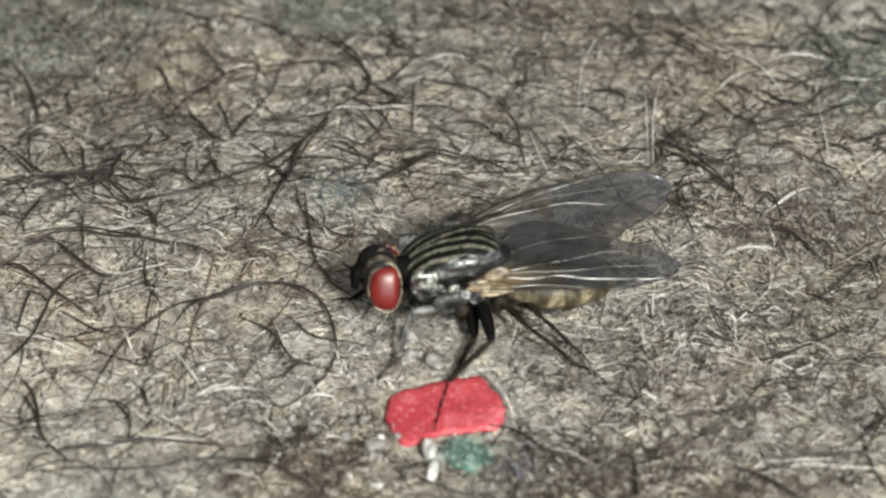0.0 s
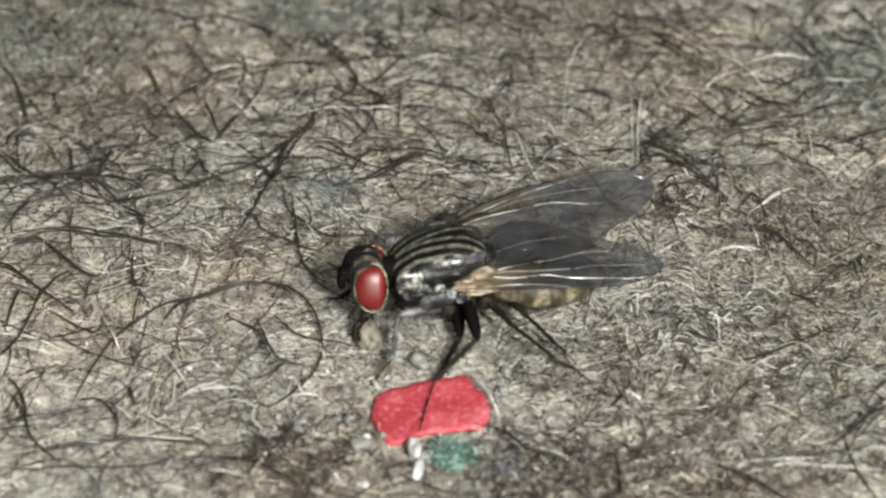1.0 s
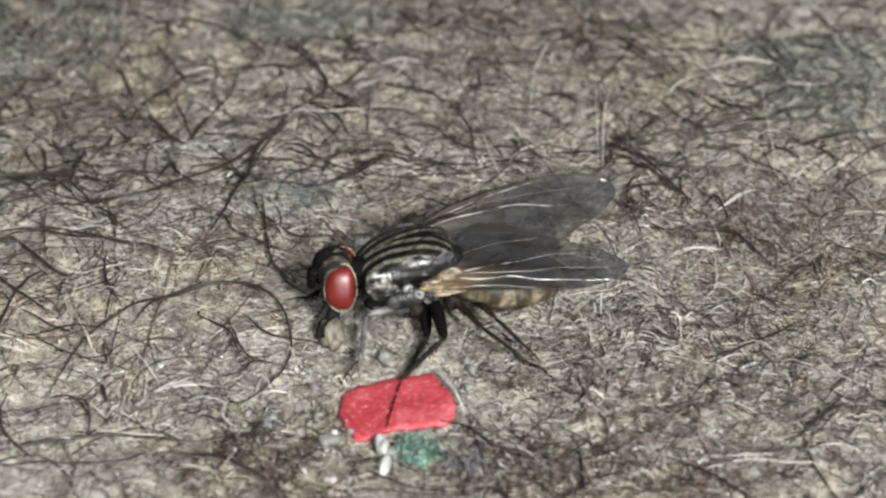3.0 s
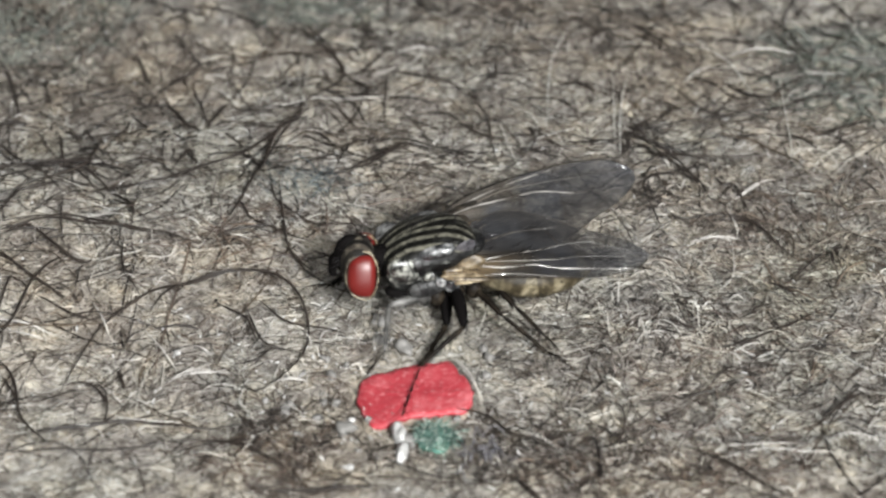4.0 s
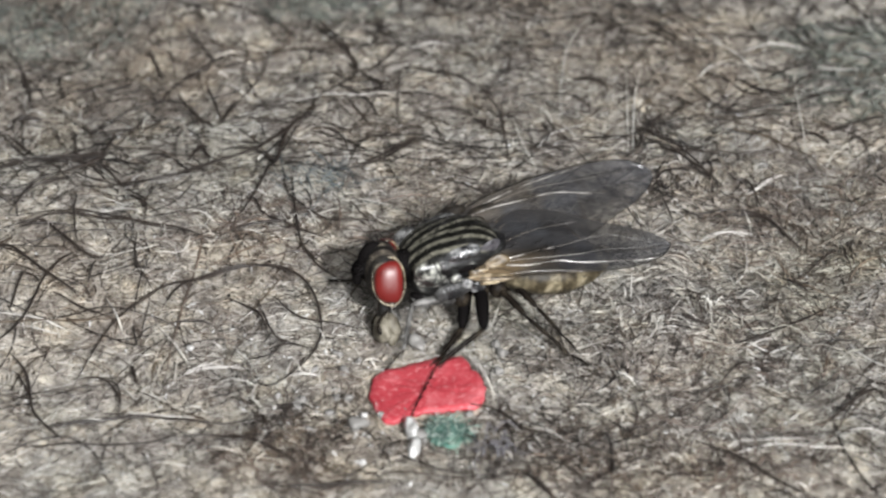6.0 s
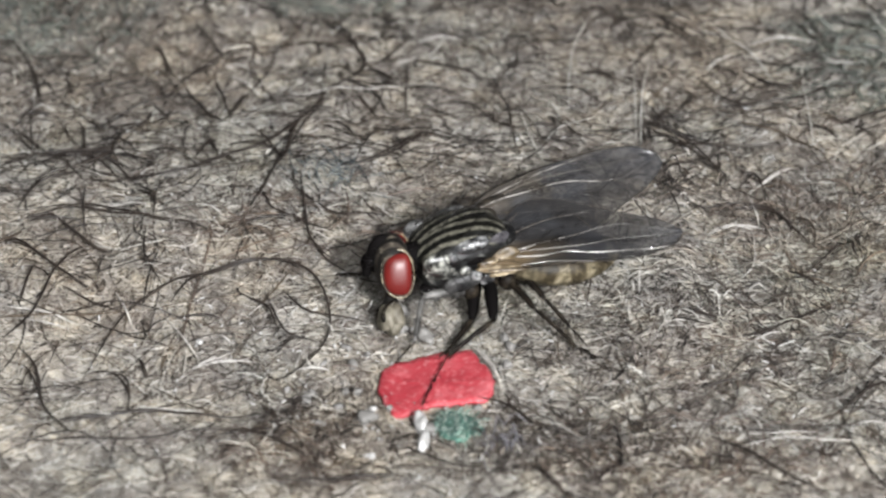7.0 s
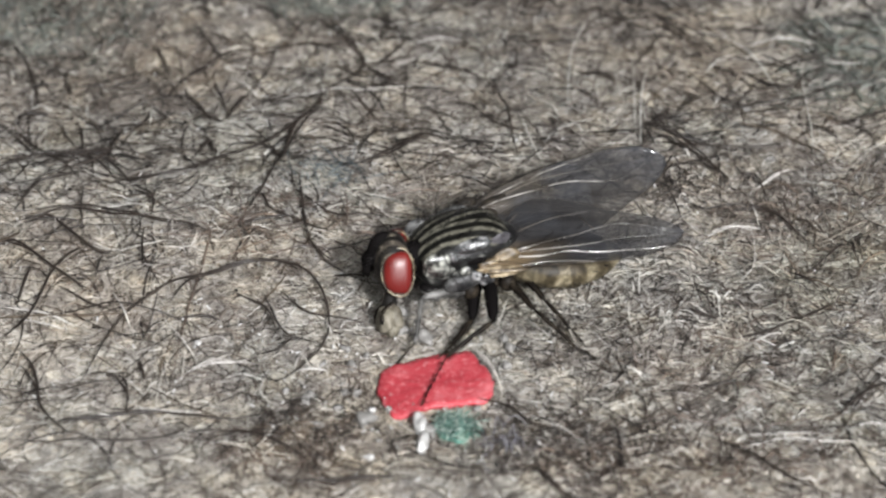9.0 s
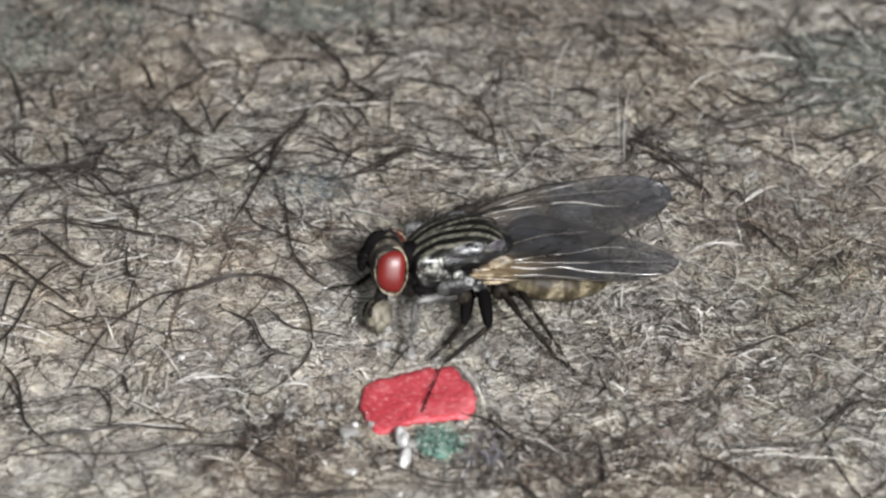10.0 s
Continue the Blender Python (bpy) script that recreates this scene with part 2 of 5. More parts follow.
EDGE = mat("wing_front_edge", rough=0.55, Specular_IOR_Level=0.2, build=lambda n: n.colour(n.ramp(n.math("DIVIDE", n.axis(0), 6.0), (0.0, (0.10, 0.066, 0.034)), (0.25, (0.055, 0.042, 0.026)), (0.6, (0.022, 0.019, 0.016)))))
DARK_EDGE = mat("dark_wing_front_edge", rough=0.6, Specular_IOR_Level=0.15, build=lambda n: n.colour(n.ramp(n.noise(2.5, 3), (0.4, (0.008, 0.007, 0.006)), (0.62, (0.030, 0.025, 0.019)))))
DARK_VEIN = mat("dark_vein", (0.03, 0.025, 0.02), 0.6, Specular_IOR_Level=0.1)
CALYPTER = mat("cream_calypter", (0.62, 0.50, 0.34), 0.45, build=lambda n: n.colour(n.ramp(n.noise(3.2, 4), (0.40, (0.045, 0.032, 0.017)), (0.53, (0.125, 0.093, 0.054)), (0.68, (0.33, 0.27, 0.185)))))
ALULA = mat("grey_lilac_lobe", rough=0.35, Alpha=0.75, Specular_IOR_Level=0.35, build=lambda n: (n.colour(n.ramp(n.noise(2.0, 4), (0.38, (0.03, 0.029, 0.034)), (0.58, (0.11, 0.105, 0.115)), (0.7, (0.16, 0.155, 0.16)))), n.bump(n.noise(2.4, 3), 0.6, 0.08)))
CREAM = mat("cream_flap", rough=0.5, build=lambda n: n.colour(n.ramp(n.noise(3.0, 4), (0.36, (0.20, 0.15, 0.085)), (0.6, (0.50, 0.42, 0.29)))))
LABELLUM = mat("pale_proboscis", rough=0.6, Specular_IOR_Level=0.3, build=lambda n: (n.colour(n.ramp(n.noise(1.7, 4), (0.34, (0.045, 0.038, 0.027)), (0.5, (0.10, 0.090, 0.068)), (0.66, (0.19, 0.175, 0.14)))), n.bump(n.noise(3.5, 4), 0.7, 0.06)))


def chip_build(n):
    base = n.ramp(n.noise(1.1, 4, 0.6), (0.32, (0.26, 0.020, 0.029)), (0.55, (0.345, 0.036, 0.047)), (0.70, (0.44, 0.093, 0.106)))
    speck = n.ramp(n.noise(7.0, 4, 0.7), (0.52, (0.0, 0.0, 0.0)), (0.66, (1.0, 1.0, 1.0)))
    n.colour(n.mix(n.math("MULTIPLY", speck, 0.40), base, (0.68, 0.30, 0.31)))
    n.bump(n.noise(4.5, 5, 0.7), 0.7, 0.06)


CHIP = mat("red_chip", rough=0.55, build=chip_build)
GREEN = mat("green_crumb", rough=0.6, build=lambda n: (n.colour(n.ramp(n.noise(2.5, 4), (0.35, (0.02, 0.07, 0.055)), (0.55, (0.06, 0.17, 0.13)), (0.72, (0.22, 0.38, 0.31)))), n.bump(n.noise(5.0, 4), 0.8, 0.06)))
GREEN_FIBRE = wool("green_fibre", (0.0, (0.018, 0.06, 0.048)), (0.40, (0.06, 0.15, 0.12)), (0.7, (0.20, 0.29, 0.25)), (1.0, (0.42, 0.46, 0.42)))
WHITE = mat("white_crumb", rough=0.35, build=lambda n: (n.colour(n.ramp(n.noise(2.5, 4), (0.35, (0.30, 0.295, 0.285)), (0.65, (0.60, 0.60, 0.59)))), n.bump(n.noise(5.0, 4), 0.6, 0.05)))
GRAIN = mat("sand_grain", rough=0.55, build=lambda n: (n.colour(n.ramp(n.noise(1.5, 4), (0.35, (0.10, 0.096, 0.090)), (0.65, (0.21, 0.203, 0.192)))), n.bump(n.noise(4.0, 4), 0.5, 0.05)))


# ---- mesh helpers (all in millimetres) ----
def mesh_object(name, verts, faces, material, parent=None, label="", smooth=True, at=(0, 0, 0)):
    me = bpy.data.meshes.new(name)
    v = (np.asarray(verts, float) - np.asarray(at, float)) * MM
    me.from_pydata(v.tolist(), [], [tuple(int(i) for i in f) for f in faces])
    me.materials.append(material)
    if smooth:
        me.polygons.foreach_set("use_smooth", np.ones(len(me.polygons), bool))
    me.update()
    ob = new(name, me)
    if parent:
        ob.parent = parent
    base = np.asarray(parent["origin"] if parent and "origin" in parent else (0, 0, 0), float)
    ob.location = (np.asarray(at, float) - base) * MM
    if label:
        ob["label"] = label
    return ob


def part(name, shape, material, parent, label="", at=None):
    """One mesh under a thing or part. Shapes are given in the thing's space; at: the pivot, if the part moves."""
    base = parent.get("pivot", (0, 0, 0))
    verts, faces = shape
    me = bpy.data.meshes.new(name)
    pivot = np.asarray(at if at is not None else base, float)
    me.from_pydata(((np.asarray(verts, float) - pivot) * MM).tolist(), [], [tuple(int(i) for i in f) for f in faces])
    me.materials.append(material)
    me.polygons.foreach_set("use_smooth", np.ones(len(me.polygons), bool))
    me.update()
    ob = new(name, me)
    ob.parent = parent
    ob["pivot"] = [float(v) for v in pivot]
    ob.location = (pivot - np.asarray(base, float)) * MM
    if label:
        ob["label"] = label
    return ob


def joined(*shapes):
    verts, faces, k = [], [], 0
    for v, f in shapes:
        verts.append(np.asarray(v, float))
        faces += [tuple(i + k for i in q) for q in f]
        k += len(v)
    return np.concatenate(verts), faces


def ball(centre, radii, nu=24, nv=16, turn=(0, 0, 0), lump=0.0, seed=0, power=1.0):
    """A rounded body; power under 1 makes it boxier, lump makes it uneven."""
    rng = np.random.RandomState(seed)
    verts = [(0, 0, 1.0)]
    for j in range(1, nv):
        a = math.pi * j / nv
        for i in range(nu):
            b = 2 * math.pi * i / nu
            verts.append((math.sin(a) * math.cos(b), math.sin(a) * math.sin(b), math.cos(a)))
    verts.append((0, 0, -1.0))
    v = np.array(verts)
    v = np.sign(v) * np.abs(v) ** power
    if lump:
        w = rng.normal(size=(9, 3)) * 2.2
        ph = rng.uniform(0, 6.28, 9)
        v = v * (1 + lump * np.sin(v @ w.T + ph).sum(1, keepdims=True) / 3)
    v = v * np.asarray(radii, float)
    m = np.array(Euler([radians(t) for t in turn]).to_matrix())
    v = v @ m.T + np.asarray(centre, float)
    f = [(0, 1 + i, 1 + (i + 1) % nu) for i in range(nu)]
    for j in range(nv - 2):
        a, b = 1 + j * nu, 1 + (j + 1) * nu
        f += [(a + i, b + i, b + (i + 1) % nu, a + (i + 1) % nu) for i in range(nu)]
    last, a = len(v) - 1, 1 + (nv - 2) * nu
    f += [(last, a + (i + 1) % nu, a + i) for i in range(nu)]
    return v, f


def smooth_path(points, n):
    """A rounded line through a few points."""
    p = np.asarray(points, float)
    p = np.vstack([2 * p[0] - p[1], p, 2 * p[-1] - p[-2]])
    out = []
    for s in np.linspace(0, len(p) - 3 - 1e-6, n):
        i = int(s)
        t = s - i
        a, b, c, d = p[i : i + 4]
        out.append(0.5 * (2 * b + (c - a) * t + (2 * a - 5 * b + 4 * c - d) * t * t + (3 * b - a - 3 * c + d) * t**3))
    return np.array(out)


def tubes(lines, radii, sides=3):
    """Many hairs at once: lines (n, k, 3), radii (n, k). Each is a closed island."""
    lines, radii = np.asarray(lines, float), np.asarray(radii, float)
    n, k, _ = lines.shape
    tang = np.gradient(lines, axis=1)
    tang /= np.linalg.norm(tang, axis=2, keepdims=True) + 1e-9
    ref = np.where(np.abs(tang[..., 2:3]) > 0.9, np.array([1.0, 0, 0]), np.array([0, 0, 1.0]))
    side = np.cross(tang, ref)
    side /= np.linalg.norm(side, axis=2, keepdims=True) + 1e-9
    up = np.cross(side, tang)
    a = np.arange(sides) * 2 * math.pi / sides
    ring = np.cos(a)[None, None, :, None] * side[:, :, None] + np.sin(a)[None, None, :, None] * up[:, :, None]
    verts = (lines[:, :, None] + radii[:, :, None, None] * ring).reshape(-1, 3)
    i, j, s = np.meshgrid(np.arange(n), np.arange(k - 1), np.arange(sides), indexing="ij")
    base = i * k * sides + j * sides
    s2 = (s + 1) % sides
    quads = np.stack([base + s, base + s2, base + sides + s2, base + sides + s], -1).reshape(-1, 4)
    return verts, quads


def fast_mesh(name, verts, quads, material, smooth=True):
    """One large mesh from arrays."""
    me = bpy.data.meshes.new(name)
    me.vertices.add(len(verts))
    me.vertices.foreach_set("co", (np.asarray(verts) * MM).astype(np.float32).ravel())
    me.loops.add(quads.size)
    me.loops.foreach_set("vertex_index", quads.astype(np.int32).ravel())
    me.polygons.add(len(quads))
    me.polygons.foreach_set("loop_start", np.arange(0, quads.size, 4, dtype=np.int32))
    me.polygons.foreach_set("use_smooth", np.full(len(quads), smooth))
    me.materials.append(material)
    me.update(calc_edges=True)
    me.validate()
    return new(name, me)


def tube(points, r0, r1=None, n=10, sides=8, swell=0.0):
    line = smooth_path(points, n)
    s = np.linspace(0, 1, n)
    r = r0 + ((r1 if r1 is not None else r0) - r0) * s + swell * np.sin(math.pi * s) * r0
    r[0] *= 0.55
    r[-1] *= 0.55
    v, q = tubes(line[None], r[None], sides)
    f = [tuple(x) for x in q]
    f += [tuple(range(sides))[::-1], tuple((n - 1) * sides + i for i in range(sides))]
    return v, f


# ---- the felt ----
CHIP_CORNERS = [(-1.77, -7.31), (-1.63, -6.92), (-0.91, -6.53), (-0.20, -6.23), (0.65, -6.06), (0.82, -6.53), (1.15, -7.36), (1.17, -7.77), (1.05, -8.35), (0.22, -8.46), (-0.44, -8.56), (-1.15, -9.03), (-1.37, -9.03), (-1.55, -8.49), (-1.77, -7.94)]
_rng = np.random.RandomState(5)
_wave = [( _rng.normal(size=2) * k, _rng.uniform(0, 6.28), a) for k, a, c in ((0.22, 0.055, 6), (0.6, 0.030, 10), (1.6, 0.020, 14)) for _ in range(c)]


def height(x, y):
    """The felt's uneven top, flatter where the fly stands."""
    z = sum(a * np.sin(x * k[0] + y * k[1] + p) for k, p, a in _wave)
    calm = 1 - 0.75 * np.exp(-((x - 0.5) ** 2 / 16 + (y + 5.0) ** 2 / 14))
    calm *= 1 - 0.95 * np.exp(-((x + 0.2) ** 2 / 7 + (y + 7.8) ** 2 / 6))
    return z * calm - 0.10


def build_felt():
    fine = np.arange(-22, 22.01, 0.22)
    out = np.array([26, 32, 42, 60, 90, 140, 220, 320])
    xs = np.concatenate([-out[::-1], fine, out])
    ys = xs + 2
    X, Y = np.meshgrid(xs, ys)
    Z = height(X, Y) + np.random.RandomState(2).normal(0, 0.018, X.shape)
    v = np.stack([X, Y, Z], -1).reshape(-1, 3)
    n = len(xs)
    i, j = np.meshgrid(np.arange(n - 1), np.arange(n - 1))
    a = (j * n + i).ravel()
    q = np.stack([a, a + 1, a + n + 1, a + n], -1)
    tagged(fast_mesh("ground", v, q, FELT), "grey-beige woollen felt with tangled fibres", "felt", kind="structure")


def curls(n, length, radius, lift, bend, seed, seg=9, spread=0.32, box=(-15.8, 15.8, -13, 18), wander=0.8, steep=0.0, clump=0.0, clear=False):
    """Random wool hairs lying on the felt: their lines and thicknesses. clear: none where the fly stands."""
    rng = np.random.RandomState(seed)
    x0, x1, y0, y1 = box
    start = np.stack([rng.uniform(x0, x1, n), rng.uniform(y0, y1, n)], -1)
    if clump:
        thick = sum(np.sin(start @ k * 0.9 + p) for k, p, a in _wave[:14]) / 4
        start = start[rng.uniform(0, 1, n) < np.clip(1 - clump + clump * 1.6 * (0.5 + thick), 0.05, 1)]
        n = len(start)
    long = length * rng.lognormal(0, 0.45, n)
    turn = rng.normal(0, bend, n)[:, None] + np.cumsum(rng.normal(0, wander, (n, seg)), 1) / math.sqrt(seg)
    head = rng.uniform(0, 2 * math.pi, n)[:, None] + np.cumsum(turn / seg * 2, 1)
    step = (long / seg)[:, None]
    x = start[:, :1] + np.cumsum(np.cos(head) * step, 1)
    y = start[:, 1:] + np.cumsum(np.sin(head) * step, 1)
    s = np.linspace(0, 1, seg)
    arch = lift * rng.lognormal(0, 0.6, n)[:, None] * np.abs(np.sin(math.pi * (s[None] * rng.uniform(0.6, 1.6, n)[:, None] + rng.uniform(0, 1, n)[:, None])))
    up = steep * long[:, None] * s[None] * rng.uniform(0, 1, n)[:, None]
    z = height(x, y) + arch + up + radius
    r = radius * rng.lognormal(0, spread, n)[:, None] * (1 - 0.75 * s[None] ** 4) * np.ones((n, seg))
    inside = np.zeros(x.shape, bool)
    for (ax, ay), (bx, by) in zip(CHIP_CORNERS, CHIP_CORNERS[1:] + CHIP_CORNERS[:1]):
        inside ^= ((ay > y) != (by > y)) & (x < (bx - ax) * (y - ay) / (by - ay + 1e-9) + ax)
    free = ~inside.any(1)
    if clear:
        free &= (((x - 3.6) / 8.0) ** 2 + ((y + 4.6) / 5.0) ** 2 > 1).all(1)
    return np.stack([x, y, z], -1)[free], r[free]


def hairs(name, label, material, n, length, radius, lift, bend, seed, sides=3, **more):
    v, q = tubes(*curls(n, length, radius, lift, bend, seed, **more), sides)
    return tagged(fast_mesh(name, v, q, material), label, "wool fibres", kind="stuff")


def build_wool():
    hairs("pale_fuzz", "short pale grey wool fuzz matted over the felt", PALE_WOOL, 45000, 0.68, 0.0165, 0.03, 0.16, 11, seg=5, steep=0.09, wander=0.22)
    hairs("grey_fuzz", "short grey-brown wool fibres matted into the felt", GREY_WOOL, 10500, 0.8, 0.0165, 0.05, 0.22, 12, seg=5, steep=0.09, wander=0.28)
    hairs("dark_wool", "loose dark curly wool hairs on the felt", DARK_WOOL, 900, 4.8, 0.0175, 0.12, 0.9, 23, seg=22, wander=0.55, sides=4, clump=0.5, spread=0.42, clear=True)
    hairs("dark_wool", "loose dark gently curved wool hairs on the felt", DARK_WOOL, 600, 4.2, 0.0180, 0.14, 0.7, 27, seg=18, wander=0.45, clump=0.3, spread=0.35, box=(-15.8, 15.8, 4.0, 17.0))
    hairs("dark_wool", "dense tangle of thin dark wool hairs on the felt", DARK_WOOL, 110, 3.6, 0.0165, 0.14, 1.0, 29, seg=18, wander=0.7, box=(-14.5, -8.0, 1.5, 12.0))
    hairs("dark_fuzz", "short dark wool fibres on the felt", DARK_WOOL, 2900, 1.5, 0.0115, 0.06, 0.8, 14, seg=9, wander=0.6, clump=0.6)
    hairs("dark_stubble", "short stiff dark wool stubble on the felt", DARK_WOOL, 1150, 0.85, 0.0125, 0.05, 0.15, 19, seg=5, steep=0.30, wander=0.2, box=(2.0, 13.2, -8.5, 2.0))
    hairs("dark_stubble", "short stiff dark wool stubble on the felt", DARK_WOOL, 300, 0.85, 0.0125, 0.05, 0.2, 21, seg=5, steep=0.25, wander=0.3, box=(1.2, 12.5, -12.5, -8.5))
    hairs("dark_stubble", "short stiff dark wool stubble on the felt", DARK_WOOL, 330, 0.6, 0.012, 0.04, 0.15, 20, seg=5, steep=0.35, wander=0.2, box=(-6.0, 6.0, -11.5, -4.5))
    hairs("white_fuzz", "scattered fine white wool hairs on the felt", WHITE_HAIR, 1600, 0.8, 0.0125, 0.12, 0.25, 15, seg=6, steep=0.12)
    hairs("brown_fuzz", "short stiff brown wool fibres on the felt", BROWN_WOOL, 7000, 0.62, 0.0125, 0.05, 0.3, 16, seg=5, steep=0.12, wander=0.3, clump=0.8)
    rng = np.random.RandomState(61)
    n = 650
    p = np.stack([rng.uniform(-13, 13, n), rng.uniform(-12, 15, n)], -1)
    p[:160] = rng.normal(0, 1, (160, 2)) * (2.6, 1.6) + (-0.8, -7.6)
    z = height(p[:, 0], p[:, 1]) + 0.12
    way = rng.normal(0, 0.035, (n, 3))
    t = np.linspace(-1, 1, 4)[None, :, None]
    lines = np.concatenate([p, z[:, None]], 1)[:, None] + way[:, None] * t
    v, q = tubes(lines, rng.uniform(0.010, 0.028, n)[:, None] * np.array([[0.5, 1, 1, 0.5]]), 5)
    tagged(fast_mesh("lint_specks", v, q, WHITE), "tiny white specks of lint caught in the felt", "lint", kind="stuff")

    # tufts where the loose hairs lie thicker
    tuft("dark_tuft", "tuft of tangled dark wool hairs on the felt", DARK_WOOL, 120, 1.5, 0.016, 41, (0.6, 6.5, -12.0, -9.2))
    tuft("dark_tuft", "tuft of tangled dark wool hairs on the felt", DARK_WOOL, 26, 2.4, 0.022, 42, (-12.5, -8.5, 2.6, 6.0))
    tuft("dark_tuft", "tuft of tangled dark wool hairs on the felt", DARK_WOOL, 22, 2.4, 0.020, 43, (-9.5, -5.5, 5.5, 10.5))
    tuft("dark_tuft", "tuft of tangled dark wool hairs on the felt", DARK_WOOL, 26, 2.0, 0.018, 44, (4.8, 8.2, 2.5, 6.5))
    tuft("brown_tuft", "tuft of tangled brown wool hairs on the felt", BROWN_WOOL, 70, 1.9, 0.018, 45, (-6.8, -2.2, -1.2, 1.8))
    tuft("brown_tuft", "tuft of tangled brown wool hairs on the felt", BROWN_WOOL, 110, 1.6, 0.020, 46, (9.0, 12.5, -1.5, 3.0))
    tuft("brown_tuft", "tuft of short brown wool hairs on the felt", BROWN_WOOL, 280, 0.9, 0.016, 51, (2.2, 9.5, -12.0, -8.6))
    tuft("brown_tuft", "tuft of short brown wool hairs on the felt", BROWN_WOOL, 260, 0.9, 0.015, 52, (4.5, 10.5, -8.0, -3.4))
    tuft("green_tuft", "patch of dull grey-green wool fuzz on the felt", GREEN_WOOL, 760, 1.0, 0.020, 48, (-15.5, -9.5, 10.5, 17.5))
    tuft("green_tuft", "patch of dull grey-green wool fuzz on the felt", GREEN_WOOL, 320, 1.0, 0.018, 49, (-5.5, -2.0, 13.0, 16.5))
    tuft("green_tuft", "patch of dull grey-green wool fuzz on the felt", GREEN_WOOL, 320, 1.0, 0.020, 50, (10.5, 14.5, 7.0, 12.0))
    tuft("dark_tuft", "tuft of tangled dark wool hairs on the felt", DARK_WOOL, 130, 2.2, 0.017, 53, (0.2, 8.5, 9.0, 16.5))
    tuft("dark_tuft", "tuft of tangled dark wool hairs on the felt", DARK_WOOL, 50, 2.2, 0.018, 54, (-14.5, -7.5, 6.5, 14.5))
    tuft("grey_tuft", "patch of dull grey wool fuzz on the felt", GREY_WOOL, 1300, 0.9, 0.016, 55, (-15.5, -7.0, 5.5, 17.0))
    tuft("grey_tuft", "patch of dull grey wool fuzz on the felt", GREY_WOOL, 900, 0.9, 0.016, 56, (0.0, 8.5, 6.0, 16.5))
    tuft("grey_tuft", "patch of dull grey wool fuzz on the felt", GREY_WOOL, 420, 0.9, 0.016, 57, (7.0, 13.0, -2.5, 3.5))
    tuft("dark_tuft", "tuft of fine dark wool hairs on the felt", DARK_WOOL, 300, 1.2, 0.011, 58, (-15.5, -6.5, 7.5, 17.0))
    tuft("dark_tuft", "tuft of short dark wool hairs on the felt", DARK_WOOL, 120, 0.8, 0.014, 61, (-4.6, -2.4, -10.4, -8.4))
    tuft("brown_tuft", "tuft of short brown wool hairs on the felt", BROWN_WOOL, 150, 0.8, 0.014, 62, (-5.4, -2.6, -11.8, -9.2))
    tuft("dark_tuft", "tangle of dark curled wool hairs on the felt", DARK_WOOL, 28, 0.8, 0.016, 63, (5.86, 6.90, 5.14, 7.08))
    tuft("dark_tuft", "tangle of dark curled wool hairs on the felt", DARK_WOOL, 36, 0.8, 0.016, 64, (6.10, 7.04, 1.44, 2.88))
    tuft("lilac_tuft", "small wisp of dull lilac-grey lint on the felt", LILAC_WOOL, 50, 0.5, 0.014, 59, (0.84, 1.74, -10.68, -9.88))
    tuft("teal_tuft", "thin wisp of dark teal-grey wool on the felt", TEAL_WOOL, 70, 0.9, 0.013, 60, (-4.32, -2.52, 1.98, 3.38))
    tuft("pale_tuft", "tuft of stiff pale wool hairs on the felt", PALE_WOOL, 220, 0.9, 0.017, 47, (3.2, 8.0, -6.0, -1.5))


def tuft(name, label, material, n, length, radius, seed, box):
    v, q = tubes(*curls(n, length, radius, 0.14, 0.5, seed, seg=10, box=box, steep=0.08, wander=0.4), 4)
    return tagged(fast_mesh(name, v, q, material), label, "wool tuft", "wool tufts", "stuff")


def hair(material, radius, *through_points):
    """One long loose hair that rests on the felt along a few places."""
    radius *= 1.12 if material is DARK_WOOL else 0.76
    p = smooth_path([(x, y - 0.06, 0) for x, y in through_points], 10 * len(through_points))
    s = np.linspace(0, 1, len(p))
    p[:, 2] = height(p[:, 0], p[:, 1]) + radius + 0.14 + 0.09 * np.sin(math.pi * s) ** 0.6
    r = radius * (1 - 0.85 * np.abs(2 * s - 1) ** 3)
    v, q = tubes(p[None], r[None], 6)
    base = v.mean(0)
    base[2] = v[:, 2].min()
    dark = material is DARK_WOOL
    ob = mesh_object("wool_hair", v, q, material, at=base)
    tagged(ob, "long loose dark curved wool hair on the felt" if dark else "long loose white wool hair on the felt", "hair", "long dark hairs" if dark else "long white hairs")


build_felt()
build_wool()
hair(DARK_WOOL, 0.030, (-9.11, 2.38), (-7.62, 2.57), (-6.29, 3.66), (-5.25, 4.44), (-4.31, 5.53), (-3.72, 7.26), (-2.53, 9.27))
hair(DARK_WOOL, 0.042, (-5.52, 0.60), (-5.19, 1.57), (-4.70, 3.44), (-4.51, 4.96), (-3.81, 7.02))
hair(DARK_WOOL, 0.036, (-12.76, 3.20), (-11.97, 3.84), (-10.77, 4.08), (-9.70, 3.96), (-10.79, 2.99), (-12.63, 2.23))
hair(DARK_WOOL, 0.028, (-13.90, 11.54), (-13.18, 10.54), (-12.46, 8.59), (-12.05, 6.62))
hair(DARK_WOOL, 0.032, (-8.57, 7.33), (-7.60, 9.34), (-5.82, 10.48))
hair(DARK_WOOL, 0.045, (-7.99, 8.38), (-7.15, 6.52), (-6.66, 5.85))
hair(DARK_WOOL, 0.040, (-7.11, 8.88), (-6.47, 6.32))
